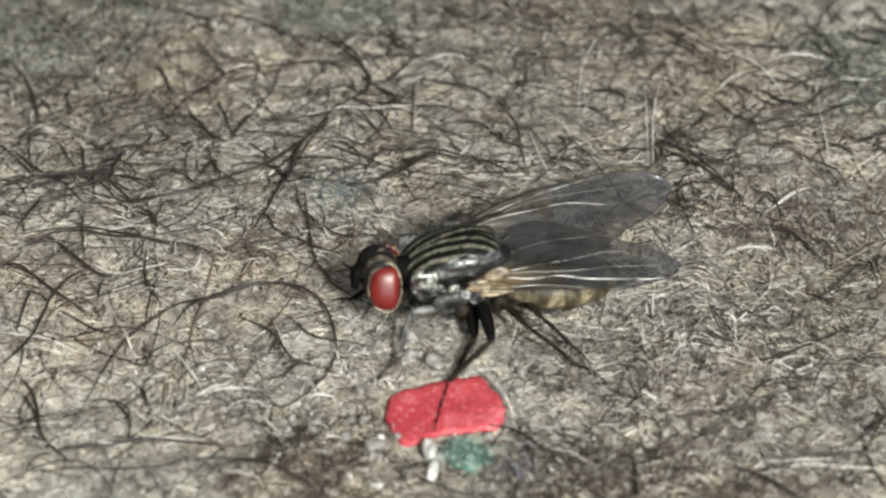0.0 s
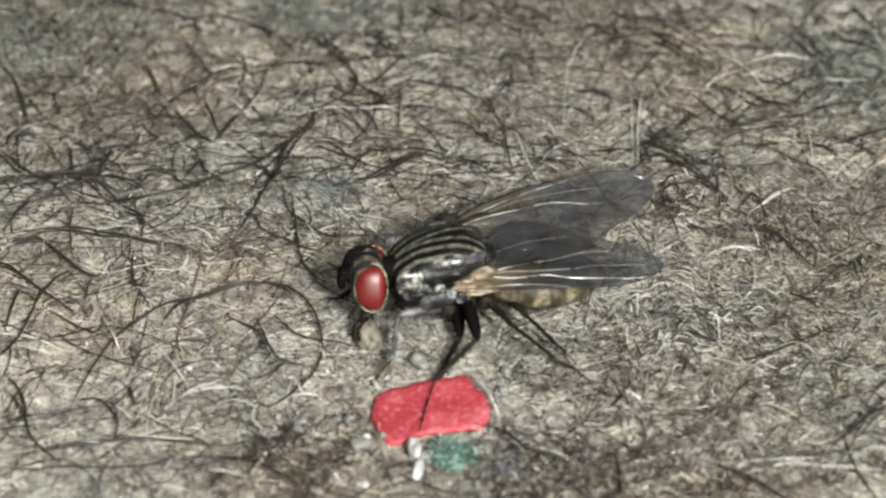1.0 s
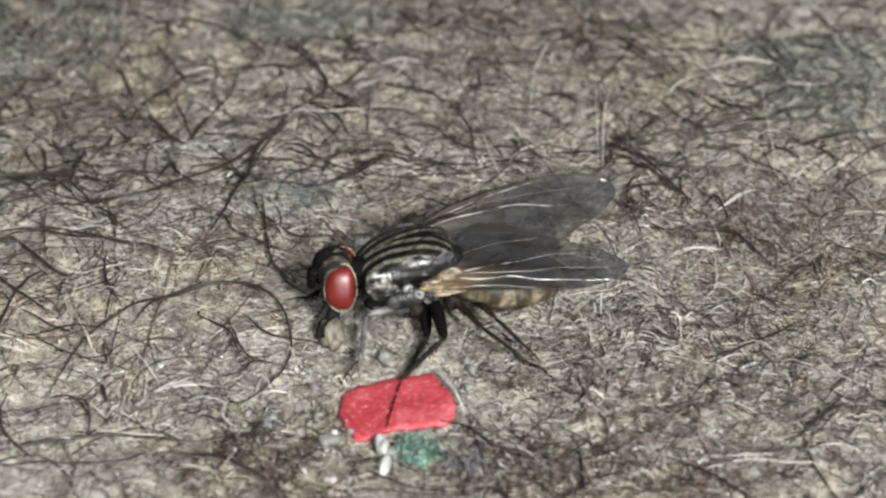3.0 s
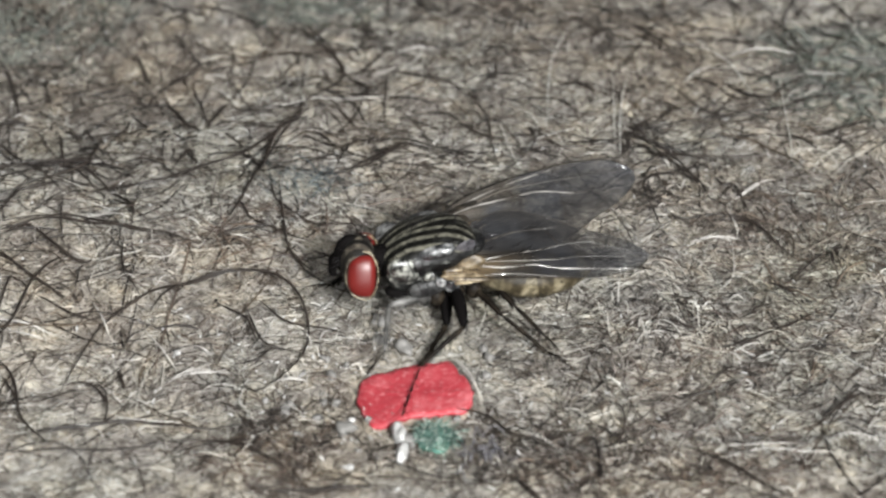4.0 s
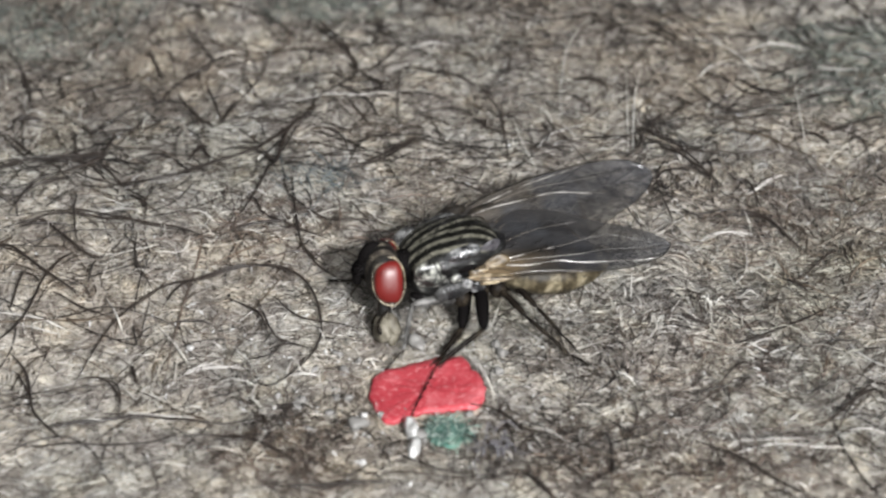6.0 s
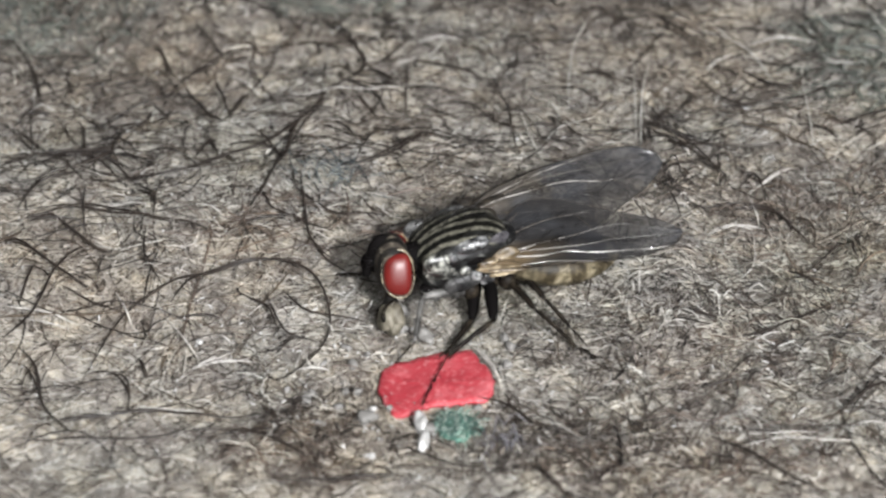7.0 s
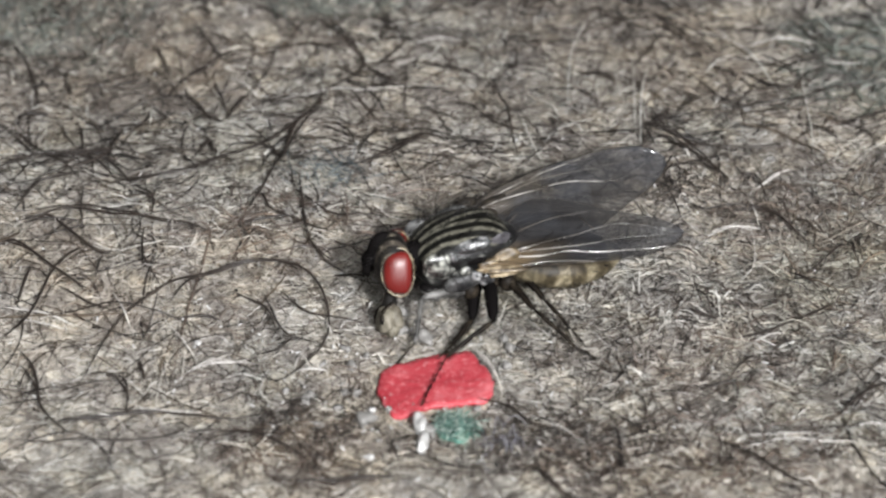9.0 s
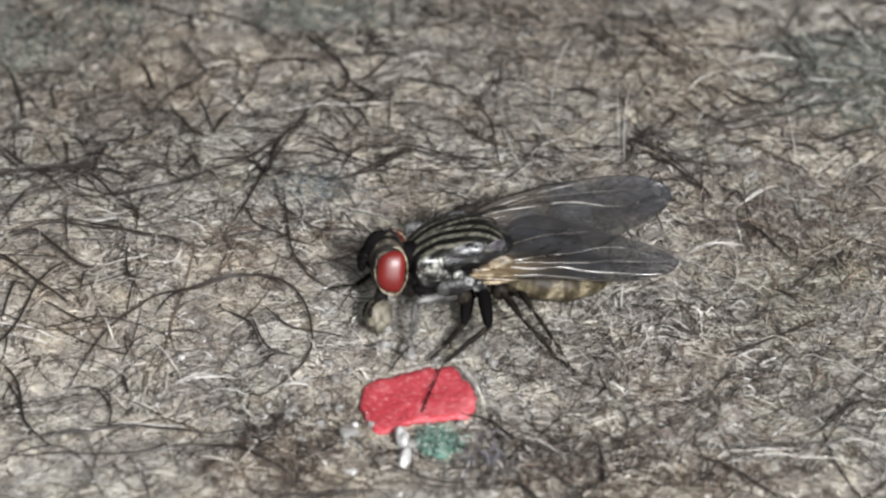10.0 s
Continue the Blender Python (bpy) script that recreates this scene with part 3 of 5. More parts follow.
hair(DARK_WOOL, 0.045, (-5.97, 7.86), (-6.46, 6.15))
hair(DARK_WOOL, 0.035, (-3.94, 12.90), (-3.03, 10.87), (-2.53, 9.37))
hair(DARK_WOOL, 0.030, (-2.16, 13.41), (-1.88, 11.88), (-1.11, 10.88))
hair(DARK_WOOL, 0.026, (-9.00, 2.38), (-8.31, 1.34), (-8.08, 0.52))
hair(DARK_WOOL, 0.026, (-12.30, -0.12), (-11.19, 0.12), (-10.39, 0.51), (-8.13, -0.07), (-5.79, -0.76))
hair(DARK_WOOL, 0.028, (-3.01, 3.04), (-1.83, 3.59), (-0.48, 4.99))
hair(DARK_WOOL, 0.030, (-12.76, 5.61), (-11.58, 4.07), (-10.25, 2.31))
hair(DARK_WOOL, 0.026, (-5.18, 1.45), (-4.92, 0.54), (-4.24, 0.01), (-2.97, -0.71))
hair(DARK_WOOL, 0.026, (-4.51, 2.91), (-4.15, 1.36), (-3.01, 0.32), (-1.76, 0.33))
hair(DARK_WOOL, 0.028, (5.58, 13.47), (7.38, 11.68), (8.96, 10.95))
hair(DARK_WOOL, 0.024, (5.84, 5.49), (7.43, 3.30), (8.00, 2.27))
hair(DARK_WOOL, 0.028, (7.57, 0.83), (8.82, 0.84), (9.64, -0.54))
hair(DARK_WOOL, 0.022, (4.84, 4.57), (5.89, 5.73), (6.44, 6.57), (6.82, 4.91))
hair(DARK_WOOL, 0.028, (8.46, 6.92), (10.15, 7.11), (11.59, 7.98), (13.10, 8.17))
hair(DARK_WOOL, 0.030, (-9.39, -8.14), (-9.01, -6.46), (-8.41, -4.69), (-7.04, -3.22), (-5.48, -2.18), (-4.26, -2.18), (-3.51, -2.93), (-3.09, -4.84), (-3.27, -6.25), (-4.19, -7.44), (-4.78, -7.20))
hair(DARK_WOOL, 0.034, (-12.18, -1.06), (-11.52, -1.37), (-10.43, -2.69), (-9.51, -3.62))
hair(DARK_WOOL, 0.032, (-11.54, -5.71), (-10.95, -4.65), (-10.35, -2.19), (-9.84, -1.36))
hair(DARK_WOOL, 0.030, (-9.63, -9.35), (-8.26, -8.96), (-7.14, -8.78), (-5.80, -9.09), (-4.12, -8.93))
hair(DARK_WOOL, 0.026, (-4.49, -3.40), (-3.74, -4.50), (-2.15, -4.92))
hair(DARK_WOOL, 0.026, (-4.90, -3.40), (-4.30, -5.38), (-3.79, -5.74))
hair(DARK_WOOL, 0.034, (-11.07, -5.96), (-10.50, -6.98), (-10.07, -8.70), (-9.16, -9.89))
hair(DARK_WOOL, 0.026, (-8.76, -7.22), (-8.17, -7.34), (-7.97, -8.69))
hair(DARK_WOOL, 0.030, (-6.81, -9.88), (-5.44, -9.63), (-4.02, -10.33), (-3.15, -11.24))
hair(DARK_WOOL, 0.028, (0.68, -8.15), (1.52, -8.64), (2.34, -9.59), (3.59, -9.58))
hair(DARK_WOOL, 0.026, (6.23, -9.56), (7.10, -10.30), (8.24, -11.62), (9.14, -12.07))
hair(DARK_WOOL, 0.034, (9.62, -9.07), (10.44, -8.10), (11.04, -7.60))
hair(DARK_WOOL, 0.028, (5.85, -4.34), (6.60, -4.60), (7.31, -4.94))
hair(DARK_WOOL, 0.026, (7.40, -5.59), (8.01, -5.33), (9.26, -4.53), (10.57, -3.44))
hair(WHITE_HAIR, 0.022, (-4.96, 7.35), (-2.82, 7.61), (-0.67, 8.21))
hair(WHITE_HAIR, 0.026, (-1.11, 10.62), (0.37, 10.89))
hair(WHITE_HAIR, 0.030, (7.39, 11.79), (8.50, 11.05), (9.32, 9.71), (9.96, 6.87))
hair(WHITE_HAIR, 0.034, (9.17, 10.58), (11.51, 10.71))
hair(WHITE_HAIR, 0.024, (4.66, 12.96), (3.78, 10.14), (3.47, 6.15))
hair(WHITE_HAIR, 0.032, (2.82, 4.59), (3.29, 5.58), (4.30, 6.15))
hair(WHITE_HAIR, 0.024, (1.98, 6.81), (2.38, 4.58), (2.71, 3.17))
hair(WHITE_HAIR, 0.028, (8.40, 1.84), (9.20, 2.43), (9.78, 3.00))
hair(WHITE_HAIR, 0.022, (8.39, 1.75), (8.55, 0.03))
hair(WHITE_HAIR, 0.024, (5.80, 3.19), (6.39, 3.29), (6.94, 3.84))
hair(WHITE_HAIR, 0.030, (-11.75, -4.18), (-10.61, -4.54), (-9.66, -4.96))
hair(WHITE_HAIR, 0.040, (-3.83, -7.09), (-3.05, -7.14))
hair(WHITE_HAIR, 0.022, (-6.72, -7.13), (-5.59, -6.60), (-4.82, -6.59))
hair(WHITE_HAIR, 0.024, (0.66, -5.87), (1.15, -6.91), (1.41, -8.25))
hair(WHITE_HAIR, 0.024, (7.07, -0.36), (7.87, -0.06), (8.64, -0.11))
hair(WHITE_HAIR, 0.022, (10.63, 10.11), (10.57, 6.26), (10.52, 4.28))
hair(WHITE_HAIR, 0.024, (7.14, -10.26), (8.68, -10.02), (10.17, -10.24))
hair(WHITE_HAIR, 0.020, (0.59, -5.83), (1.01, -6.70), (1.26, -7.40), (1.43, -7.92))
hair(DARK_WOOL, 0.030, (-13.61, 11.25), (-12.92, 9.96), (-12.35, 7.83), (-12.01, 6.46))
hair(DARK_WOOL, 0.026, (-12.39, 7.83), (-11.99, 9.43), (-11.71, 10.71))
hair(DARK_WOOL, 0.034, (-8.70, 7.16), (-8.06, 8.56), (-7.62, 9.46), (-6.81, 10.19), (-5.97, 10.56))
hair(DARK_WOOL, 0.028, (-7.85, 8.03), (-6.93, 5.98))
hair(DARK_WOOL, 0.024, (-6.06, 9.29), (-5.47, 7.88), (-5.06, 6.50))
hair(DARK_WOOL, 0.032, (-8.86, 7.16), (-7.98, 5.64))
hair(DARK_WOOL, 0.027, (-13.14, 5.94), (-11.92, 4.14), (-11.47, 3.82))
hair(DARK_WOOL, 0.030, (-12.78, 3.34), (-11.89, 3.88), (-11.24, 3.89), (-9.77, 3.83))
hair(DARK_WOOL, 0.030, (-7.28, 3.05), (-6.36, 3.69), (-5.27, 4.34), (-4.35, 5.67))
hair(DARK_WOOL, 0.026, (-4.73, 3.39), (-4.46, 4.51), (-4.10, 5.67), (-3.59, 7.37))
hair(DARK_WOOL, 0.034, (-4.15, 12.83), (-3.39, 11.13), (-2.56, 9.49), (-3.44, 7.89))
hair(DARK_WOOL, 0.028, (-2.56, 13.03), (-1.65, 11.89), (-1.12, 10.96))
hair(DARK_WOOL, 0.024, (-1.86, 13.42), (-2.07, 10.77))
hair(DARK_WOOL, 0.032, (-2.47, 9.31), (-1.59, 8.25))
hair(DARK_WOOL, 0.027, (-1.27, 9.68), (-1.31, 6.19))
hair(DARK_WOOL, 0.030, (-0.90, 6.70), (0.44, 7.05), (1.10, 6.03), (1.83, 5.37), (2.41, 5.38))
hair(DARK_WOOL, 0.030, (-2.47, 3.24), (-1.52, 4.05), (-0.55, 5.03))
hair(DARK_WOOL, 0.026, (0.95, 7.92), (1.61, 7.23), (1.83, 5.21), (2.04, 3.27))
hair(DARK_WOOL, 0.034, (4.46, 11.18), (6.28, 12.32), (6.93, 11.57), (8.10, 10.83))
hair(DARK_WOOL, 0.028, (10.37, 12.73), (11.23, 10.85), (11.80, 9.76))
hair(DARK_WOOL, 0.024, (7.84, 9.74), (8.61, 8.67), (9.40, 7.97), (10.58, 7.98))
hair(DARK_WOOL, 0.032, (7.28, 9.01), (8.46, 6.93), (9.32, 7.10))
hair(DARK_WOOL, 0.027, (5.77, 6.57), (6.49, 4.91), (7.49, 2.99))
hair(DARK_WOOL, 0.030, (7.79, 0.84), (8.87, 0.69), (9.55, -0.34), (10.10, -0.92))
hair(DARK_WOOL, 0.030, (9.14, -2.07), (9.87, -3.04))
hair(DARK_WOOL, 0.026, (-12.18, -1.05), (-11.17, -1.76), (-10.28, -2.88), (-9.45, -3.56))
hair(DARK_WOOL, 0.034, (-11.32, -4.12), (-11.08, -2.47))
hair(DARK_WOOL, 0.028, (-10.28, -3.43), (-9.39, -4.10), (-8.75, -4.50))
hair(DARK_WOOL, 0.024, (-12.42, 0.71), (-10.08, 0.73), (-8.93, 0.29), (-8.11, -0.15), (-7.16, -0.44))
hair(DARK_WOOL, 0.032, (-11.60, -0.17), (-10.15, -0.02))
hair(DARK_WOOL, 0.027, (-9.16, 2.57), (-8.19, 2.42), (-7.11, 2.90))
hair(DARK_WOOL, 0.030, (-8.86, 1.95), (-8.21, 0.89), (-8.13, -0.01))
hair(DARK_WOOL, 0.030, (-8.32, -0.45), (-8.16, -2.17), (-7.58, -3.55))
hair(DARK_WOOL, 0.026, (-5.26, 1.51), (-4.89, 0.46))
hair(DARK_WOOL, 0.034, (-7.30, -4.23), (-6.73, -3.00), (-5.66, -2.15), (-4.60, -2.09), (-3.97, -2.43))
hair(DARK_WOOL, 0.028, (-5.64, -3.54), (-4.77, -4.35), (-4.42, -5.40))
hair(DARK_WOOL, 0.024, (-10.97, -9.90), (-8.74, -10.00), (-7.09, -9.88), (-6.29, -9.52))
hair(DARK_WOOL, 0.032, (-9.79, -9.30), (-8.30, -8.93), (-7.19, -8.81))
hair(DARK_WOOL, 0.027, (-9.06, -7.09), (-8.47, -7.22), (-8.04, -7.96), (-8.04, -8.69))
hair(DARK_WOOL, 0.030, (-10.83, -6.73), (-10.24, -7.97))
hair(DARK_WOOL, 0.030, (-3.67, -11.92), (-1.24, -11.79))
hair(DARK_WOOL, 0.026, (1.88, -11.44), (2.80, -12.33))
hair(DARK_WOOL, 0.028, (9.89, -9.19), (10.44, -8.10), (11.11, -7.10))
hair(DARK_WOOL, 0.024, (6.37, -7.63), (7.38, -7.50))
hair(WHITE_HAIR, 0.026, (-6.49, -6.95), (-5.66, -6.44))
hair(WHITE_HAIR, 0.022, (-6.86, 9.64), (-6.06, 9.29))
hair(WHITE_HAIR, 0.030, (-6.72, 8.92), (-5.64, 7.87))
hair(WHITE_HAIR, 0.024, (-7.91, -8.57), (-6.06, -8.80))
hair(WHITE_HAIR, 0.020, (5.62, 9.90), (5.41, 4.57))
hair(DARK_WOOL, 0.038, (-12.10, 14.37), (-12.25, 13.39), (-12.50, 12.50), (-13.49, 12.03))
hair(DARK_WOOL, 0.026, (-11.25, 13.99), (-11.72, 13.40), (-11.98, 12.62))
hair(DARK_WOOL, 0.030, (-11.65, 8.47), (-10.94, 8.23), (-10.53, 8.31), (-10.35, 7.72), (-10.19, 7.03))
hair(DARK_WOOL, 0.034, (-10.26, 8.14), (-9.77, 8.35), (-9.20, 8.61))
hair(DARK_WOOL, 0.038, (-8.98, 10.78), (-8.69, 9.87), (-8.45, 9.15))
hair(DARK_WOOL, 0.038, (-8.85, 6.70), (-8.85, 6.20), (-9.09, 5.79), (-10.01, 5.85))
hair(DARK_WOOL, 0.038, (-9.62, 6.09), (-9.55, 5.52), (-9.57, 4.86), (-9.69, 4.37), (-9.73, 3.98), (-10.30, 4.04), (-10.80, 4.19))
hair(DARK_WOOL, 0.038, (-12.66, 5.91), (-12.38, 6.25), (-11.71, 6.26), (-11.45, 6.16))
hair(DARK_WOOL, 0.026, (-11.71, 6.26), (-11.31, 5.66), (-11.06, 4.94), (-10.66, 4.35))
hair(DARK_WOOL, 0.030, (-10.71, 6.17), (-10.32, 5.67), (-10.08, 5.02))
hair(DARK_WOOL, 0.034, (-10.96, 6.17), (-10.69, 5.34), (-10.53, 4.36), (-10.30, 4.04))
hair(DARK_WOOL, 0.038, (-7.33, 3.43), (-7.07, 4.24), (-6.85, 4.57), (-6.74, 4.08), (-6.30, 3.61))
hair(DARK_WOOL, 0.026, (-1.40, 14.53), (-1.26, 13.74), (-1.37, 12.77))
hair(DARK_WOOL, 0.030, (-0.59, 14.54), (-0.05, 13.37), (0.22, 12.60))
hair(DARK_WOOL, 0.034, (-1.17, 11.08), (-1.84, 9.97), (-2.18, 9.60))
hair(DARK_WOOL, 0.034, (-1.14, 9.61), (-0.28, 9.09), (0.57, 8.92), (1.08, 8.40))
hair(DARK_WOOL, 0.034, (2.88, 12.64), (3.37, 11.33))
hair(DARK_WOOL, 0.026, (1.58, 7.88), (1.08, 8.22))
hair(DARK_WOOL, 0.038, (3.98, 8.79), (4.65, 8.62), (4.98, 8.27))
hair(DARK_WOOL, 0.034, (2.89, 6.18), (3.04, 5.68), (2.21, 5.44))
hair(DARK_WOOL, 0.026, (10.57, 13.52), (11.03, 12.76), (11.27, 11.63), (11.67, 10.52), (11.84, 10.16))
hair(DARK_WOOL, 0.026, (11.64, 14.32), (11.74, 13.54), (12.12, 12.97))
hair(DARK_WOOL, 0.038, (12.77, 13.95), (13.12, 13.17), (13.47, 12.41))
hair(DARK_WOOL, 0.038, (8.77, 9.03), (9.24, 8.51), (9.70, 7.99), (10.27, 7.82), (10.77, 8.53), (11.70, 9.25))
hair(DARK_WOOL, 0.026, (5.84, 5.55), (5.71, 4.57), (5.26, 3.92))
hair(DARK_WOOL, 0.026, (5.50, 8.46), (5.80, 7.76))
hair(DARK_WOOL, 0.038, (9.42, 14.69), (9.72, 13.90), (9.91, 13.13))
hair(DARK_WOOL, 0.038, (11.46, 5.63), (12.18, 6.14), (13.24, 6.66))
hair(DARK_WOOL, 0.034, (-12.00, 1.05), (-11.67, 2.13), (-11.23, 2.44), (-10.47, 2.76))
hair(DARK_WOOL, 0.034, (-9.94, 3.72), (-9.39, 3.09), (-9.01, 2.47))
hair(DARK_WOOL, 0.038, (-11.55, 0.01), (-11.01, 0.08), (-10.58, -0.27), (-10.13, -0.85), (-9.68, -1.42), (-9.19, -1.70), (-9.07, -1.41))
hair(DARK_WOOL, 0.026, (-10.24, 2.14), (-10.15, 0.62), (-9.90, -0.85))
hair(DARK_WOOL, 0.026, (-9.34, -1.70), (-9.34, -3.10))
hair(DARK_WOOL, 0.038, (-4.22, 2.53), (-4.08, 1.30), (-3.95, 0.10), (-3.74, -1.06), (-3.09, -1.91))
hair(DARK_WOOL, 0.030, (-5.71, -0.21), (-5.03, -0.06), (-4.41, 0.10), (-3.78, -0.19))
hair(DARK_WOOL, 0.026, (-4.94, -6.23), (-4.36, -6.23), (-3.95, -5.84), (-3.36, -5.96))
hair(DARK_WOOL, 0.026, (-5.00, -9.67), (-4.30, -9.78), (-3.95, -9.89))
hair(DARK_WOOL, 0.038, (-7.88, -6.52), (-7.66, -7.27))
hair(DARK_WOOL, 0.030, (-7.09, -4.83), (-6.36, -4.74), (-5.91, -4.81))
hair(DARK_WOOL, 0.026, (9.50, -2.18), (10.02, -1.61), (10.54, -1.03), (10.88, -0.74))
hair(DARK_WOOL, 0.038, (11.32, -0.30), (11.00, -1.03), (11.07, -1.74))
hair(DARK_WOOL, 0.030, (12.33, 3.37), (12.55, 2.59), (12.77, 2.12))
hair(DARK_WOOL, 0.026, (7.04, -7.36), (7.61, -6.60), (7.92, -6.34))
hair(DARK_WOOL, 0.034, (7.50, -7.85), (7.85, -7.10))
hair(DARK_WOOL, 0.026, (-2.66, 3.49), (-2.07, 5.45))
hair(DARK_WOOL, 0.030, (-3.40, 5.77), (-2.88, 5.04), (-2.68, 4.13))
hair(DARK_WOOL, 0.034, (8.12, 3.16), (8.32, 2.69), (8.71, 2.54), (9.03, 0.86))
hair(WHITE_HAIR, 0.030, (11.19, 9.24), (12.06, 9.44), (12.92, 9.45))
hair(WHITE_HAIR, 0.022, (8.12, 11.77), (8.68, 11.03))
hair(WHITE_HAIR, 0.030, (7.74, 9.02), (8.13, 9.56), (8.68, 10.04))
hair(WHITE_HAIR, 0.026, (13.26, 14.35), (13.16, 12.79), (13.35, 11.47), (13.80, 10.92))
hair(WHITE_HAIR, 0.022, (7.15, -0.20), (7.70, -0.05), (8.32, -0.10))
hair(WHITE_HAIR, 0.022, (8.49, 1.92), (8.48, 0.85), (8.58, 0.26))
hair(WHITE_HAIR, 0.026, (8.57, 1.92), (9.19, 2.54), (9.84, 3.02))
hair(WHITE_HAIR, 0.022, (8.39, -0.19), (8.25, -1.77), (7.80, -2.62))
hair(WHITE_HAIR, 0.022, (1.99, 12.25), (1.44, 10.38))
hair(WHITE_HAIR, 0.030, (5.51, 3.92), (5.72, 7.24), (6.08, 9.71))
hair(WHITE_HAIR, 0.026, (-7.21, -5.09), (-6.70, -6.00), (-6.36, -6.63))
hair(WHITE_HAIR, 0.022, (-6.20, -6.81), (-5.49, -6.62), (-5.08, -6.36))
hair(WHITE_HAIR, 0.022, (-11.21, -4.74), (-10.45, -5.00), (-9.92, -5.12))
hair(WHITE_HAIR, 0.022, (-9.76, 0.63), (-8.83, 0.70), (-8.17, 0.35))
hair(WHITE_HAIR, 0.030, (-8.83, -3.64), (-8.44, -4.58), (-8.24, -5.10))
hair(WHITE_HAIR, 0.026, (7.67, -5.83), (8.30, -5.31), (8.76, -5.17))
hair(WHITE_HAIR, 0.022, (7.20, -9.77), (8.16, -9.88), (9.15, -9.64))
hair(WHITE_HAIR, 0.026, (8.66, -9.05), (8.98, -8.69))
hair(WHITE_HAIR, 0.022, (9.85, -9.63), (10.55, -9.55), (11.20, -9.73))
hair(WHITE_HAIR, 0.022, (7.54, -9.06), (7.76, -9.65))
hair(WHITE_HAIR, 0.026, (-4.59, -7.24), (-4.69, -7.98), (-4.30, -8.59))
hair(WHITE_HAIR, 0.022, (-3.70, -7.97), (-3.11, -8.57))
hair(DARK_WOOL, 0.026, (6.43, 5.46), (6.72, 4.91), (7.08, 4.26), (7.43, 3.46), (7.81, 2.21))
hair(DARK_WOOL, 0.028, (5.94, 7.08), (6.14, 6.23), (6.43, 5.46))
hair(DARK_WOOL, 0.030, (6.78, 7.08), (6.27, 6.47), (5.95, 5.73), (5.81, 4.90))
hair(DARK_WOOL, 0.026, (7.43, 3.46), (7.82, 4.26), (7.94, 4.75))
hair(DARK_WOOL, 0.034, (6.13, 2.04), (6.13, 2.66), (6.51, 3.04), (7.17, 3.30))
hair(DARK_WOOL, 0.026, (6.09, 2.04), (6.30, 1.13), (6.41, 0.38))
hair(DARK_WOOL, 0.028, (6.61, 1.04), (7.16, 0.98), (7.96, 1.14), (8.73, 0.99), (9.31, 0.40))
hair(DARK_WOOL, 0.026, (8.10, 1.90), (8.47, 2.46), (8.74, 2.78))
hair(DARK_WOOL, 0.022, (8.83, 2.06), (8.85, 1.00))


# ---- crumbs on the felt ----
def slab(outline, thick, base, seed):
    """A flat flake with a ragged, rounded edge; the outline is given by a few corners."""
    rng = np.random.RandomState(seed)
    corners = np.asarray(outline, float)
    pts = []
    for a, b in zip(corners, np.roll(corners, -1, 0)):
        k = max(3, int(np.linalg.norm(b - a) / 0.13))
        pts += [a + (b - a) * (i / k) for i in range(k)]
    p = np.array(pts)
    p = (np.roll(p, 1, 0) + 2 * p + np.roll(p, -1, 0)) / 4
    p += rng.normal(0, 0.032, p.shape)
    c = p.mean(0)
    n = len(p)
    rings = [(0.97, 0.0), (1.0, 0.25), (1.0, 0.75), (0.965, 1.0), (0.8, 1.04), (0.6, 1.02), (0.4, 1.06), (0.2, 1.03)]
    verts, faces = [], []
    for s, h in rings:
        for q in p:
            xy = c + (q - c) * s
            verts.append((xy[0], xy[1], base + thick * h + (rng.normal(0, 0.005) if h > 0.9 else 0)))
    verts.append((c[0], c[1], base + thick * 1.04))
    for j in range(len(rings) - 1):
        faces += [(j * n + i, j * n + (i + 1) % n, (j + 1) * n + (i + 1) % n, (j + 1) * n + i) for i in range(n)]
    top = (len(rings) - 1) * n
    faces += [(top + i, top + (i + 1) % n, len(verts) - 1) for i in range(n)]
    faces.append(tuple(range(n))[::-1])
    return verts, faces


def thing(name, shape, material, label, category, group=""):
    """A loose thing of one mesh, with its origin at its base."""
    v = np.asarray(shape[0], float)
    base = (float(v[:, 0].mean()), float(v[:, 1].mean()), float(v[:, 2].min()))
    ob = mesh_object(name, shape[0], shape[1], material, at=base)
    return tagged(ob, label, category, group)


thing("red_chip", slab(CHIP_CORNERS, 0.15, -0.06, 3), CHIP, "flat red ragged-edged flake lying on grey felt", "flake")
def fibrous_crumb(x, y):
    """A matted green crumb: a lumpy body with short fibres standing out of it."""
    crumb = thing("green_crumb", ball((x, y, 0.10), (0.42, 0.46, 0.17), 30, 16, (0, 0, 20), 0.24, 4), GREEN, "dark green crumbly fibrous crumb beside the red flake", "crumb")
    rng = np.random.RandomState(8)
    n = 460
    a, r = rng.uniform(0, 2 * math.pi, n), np.sqrt(rng.uniform(0, 1, n))
    base = np.stack([0.5 * r * np.cos(a), 0.54 * r * np.sin(a), 0.26 + 0.10 * (1 - r)], -1)
    way = rng.normal(0, 1, (n, 3)) * (0.15, 0.15, 0.07)
    t = np.linspace(0, 1, 5)[None, :, None]
    lines = base[:, None] + way[:, None] * t + np.array([0, 0, 0.05]) * np.sin(math.pi * t)
    v, q = tubes(lines, np.full((n, 5), 0.0125), 3)
    part("fibre_mat", (v, [tuple(f) for f in q]), GREEN_FIBRE, crumb, "pale green fibres")


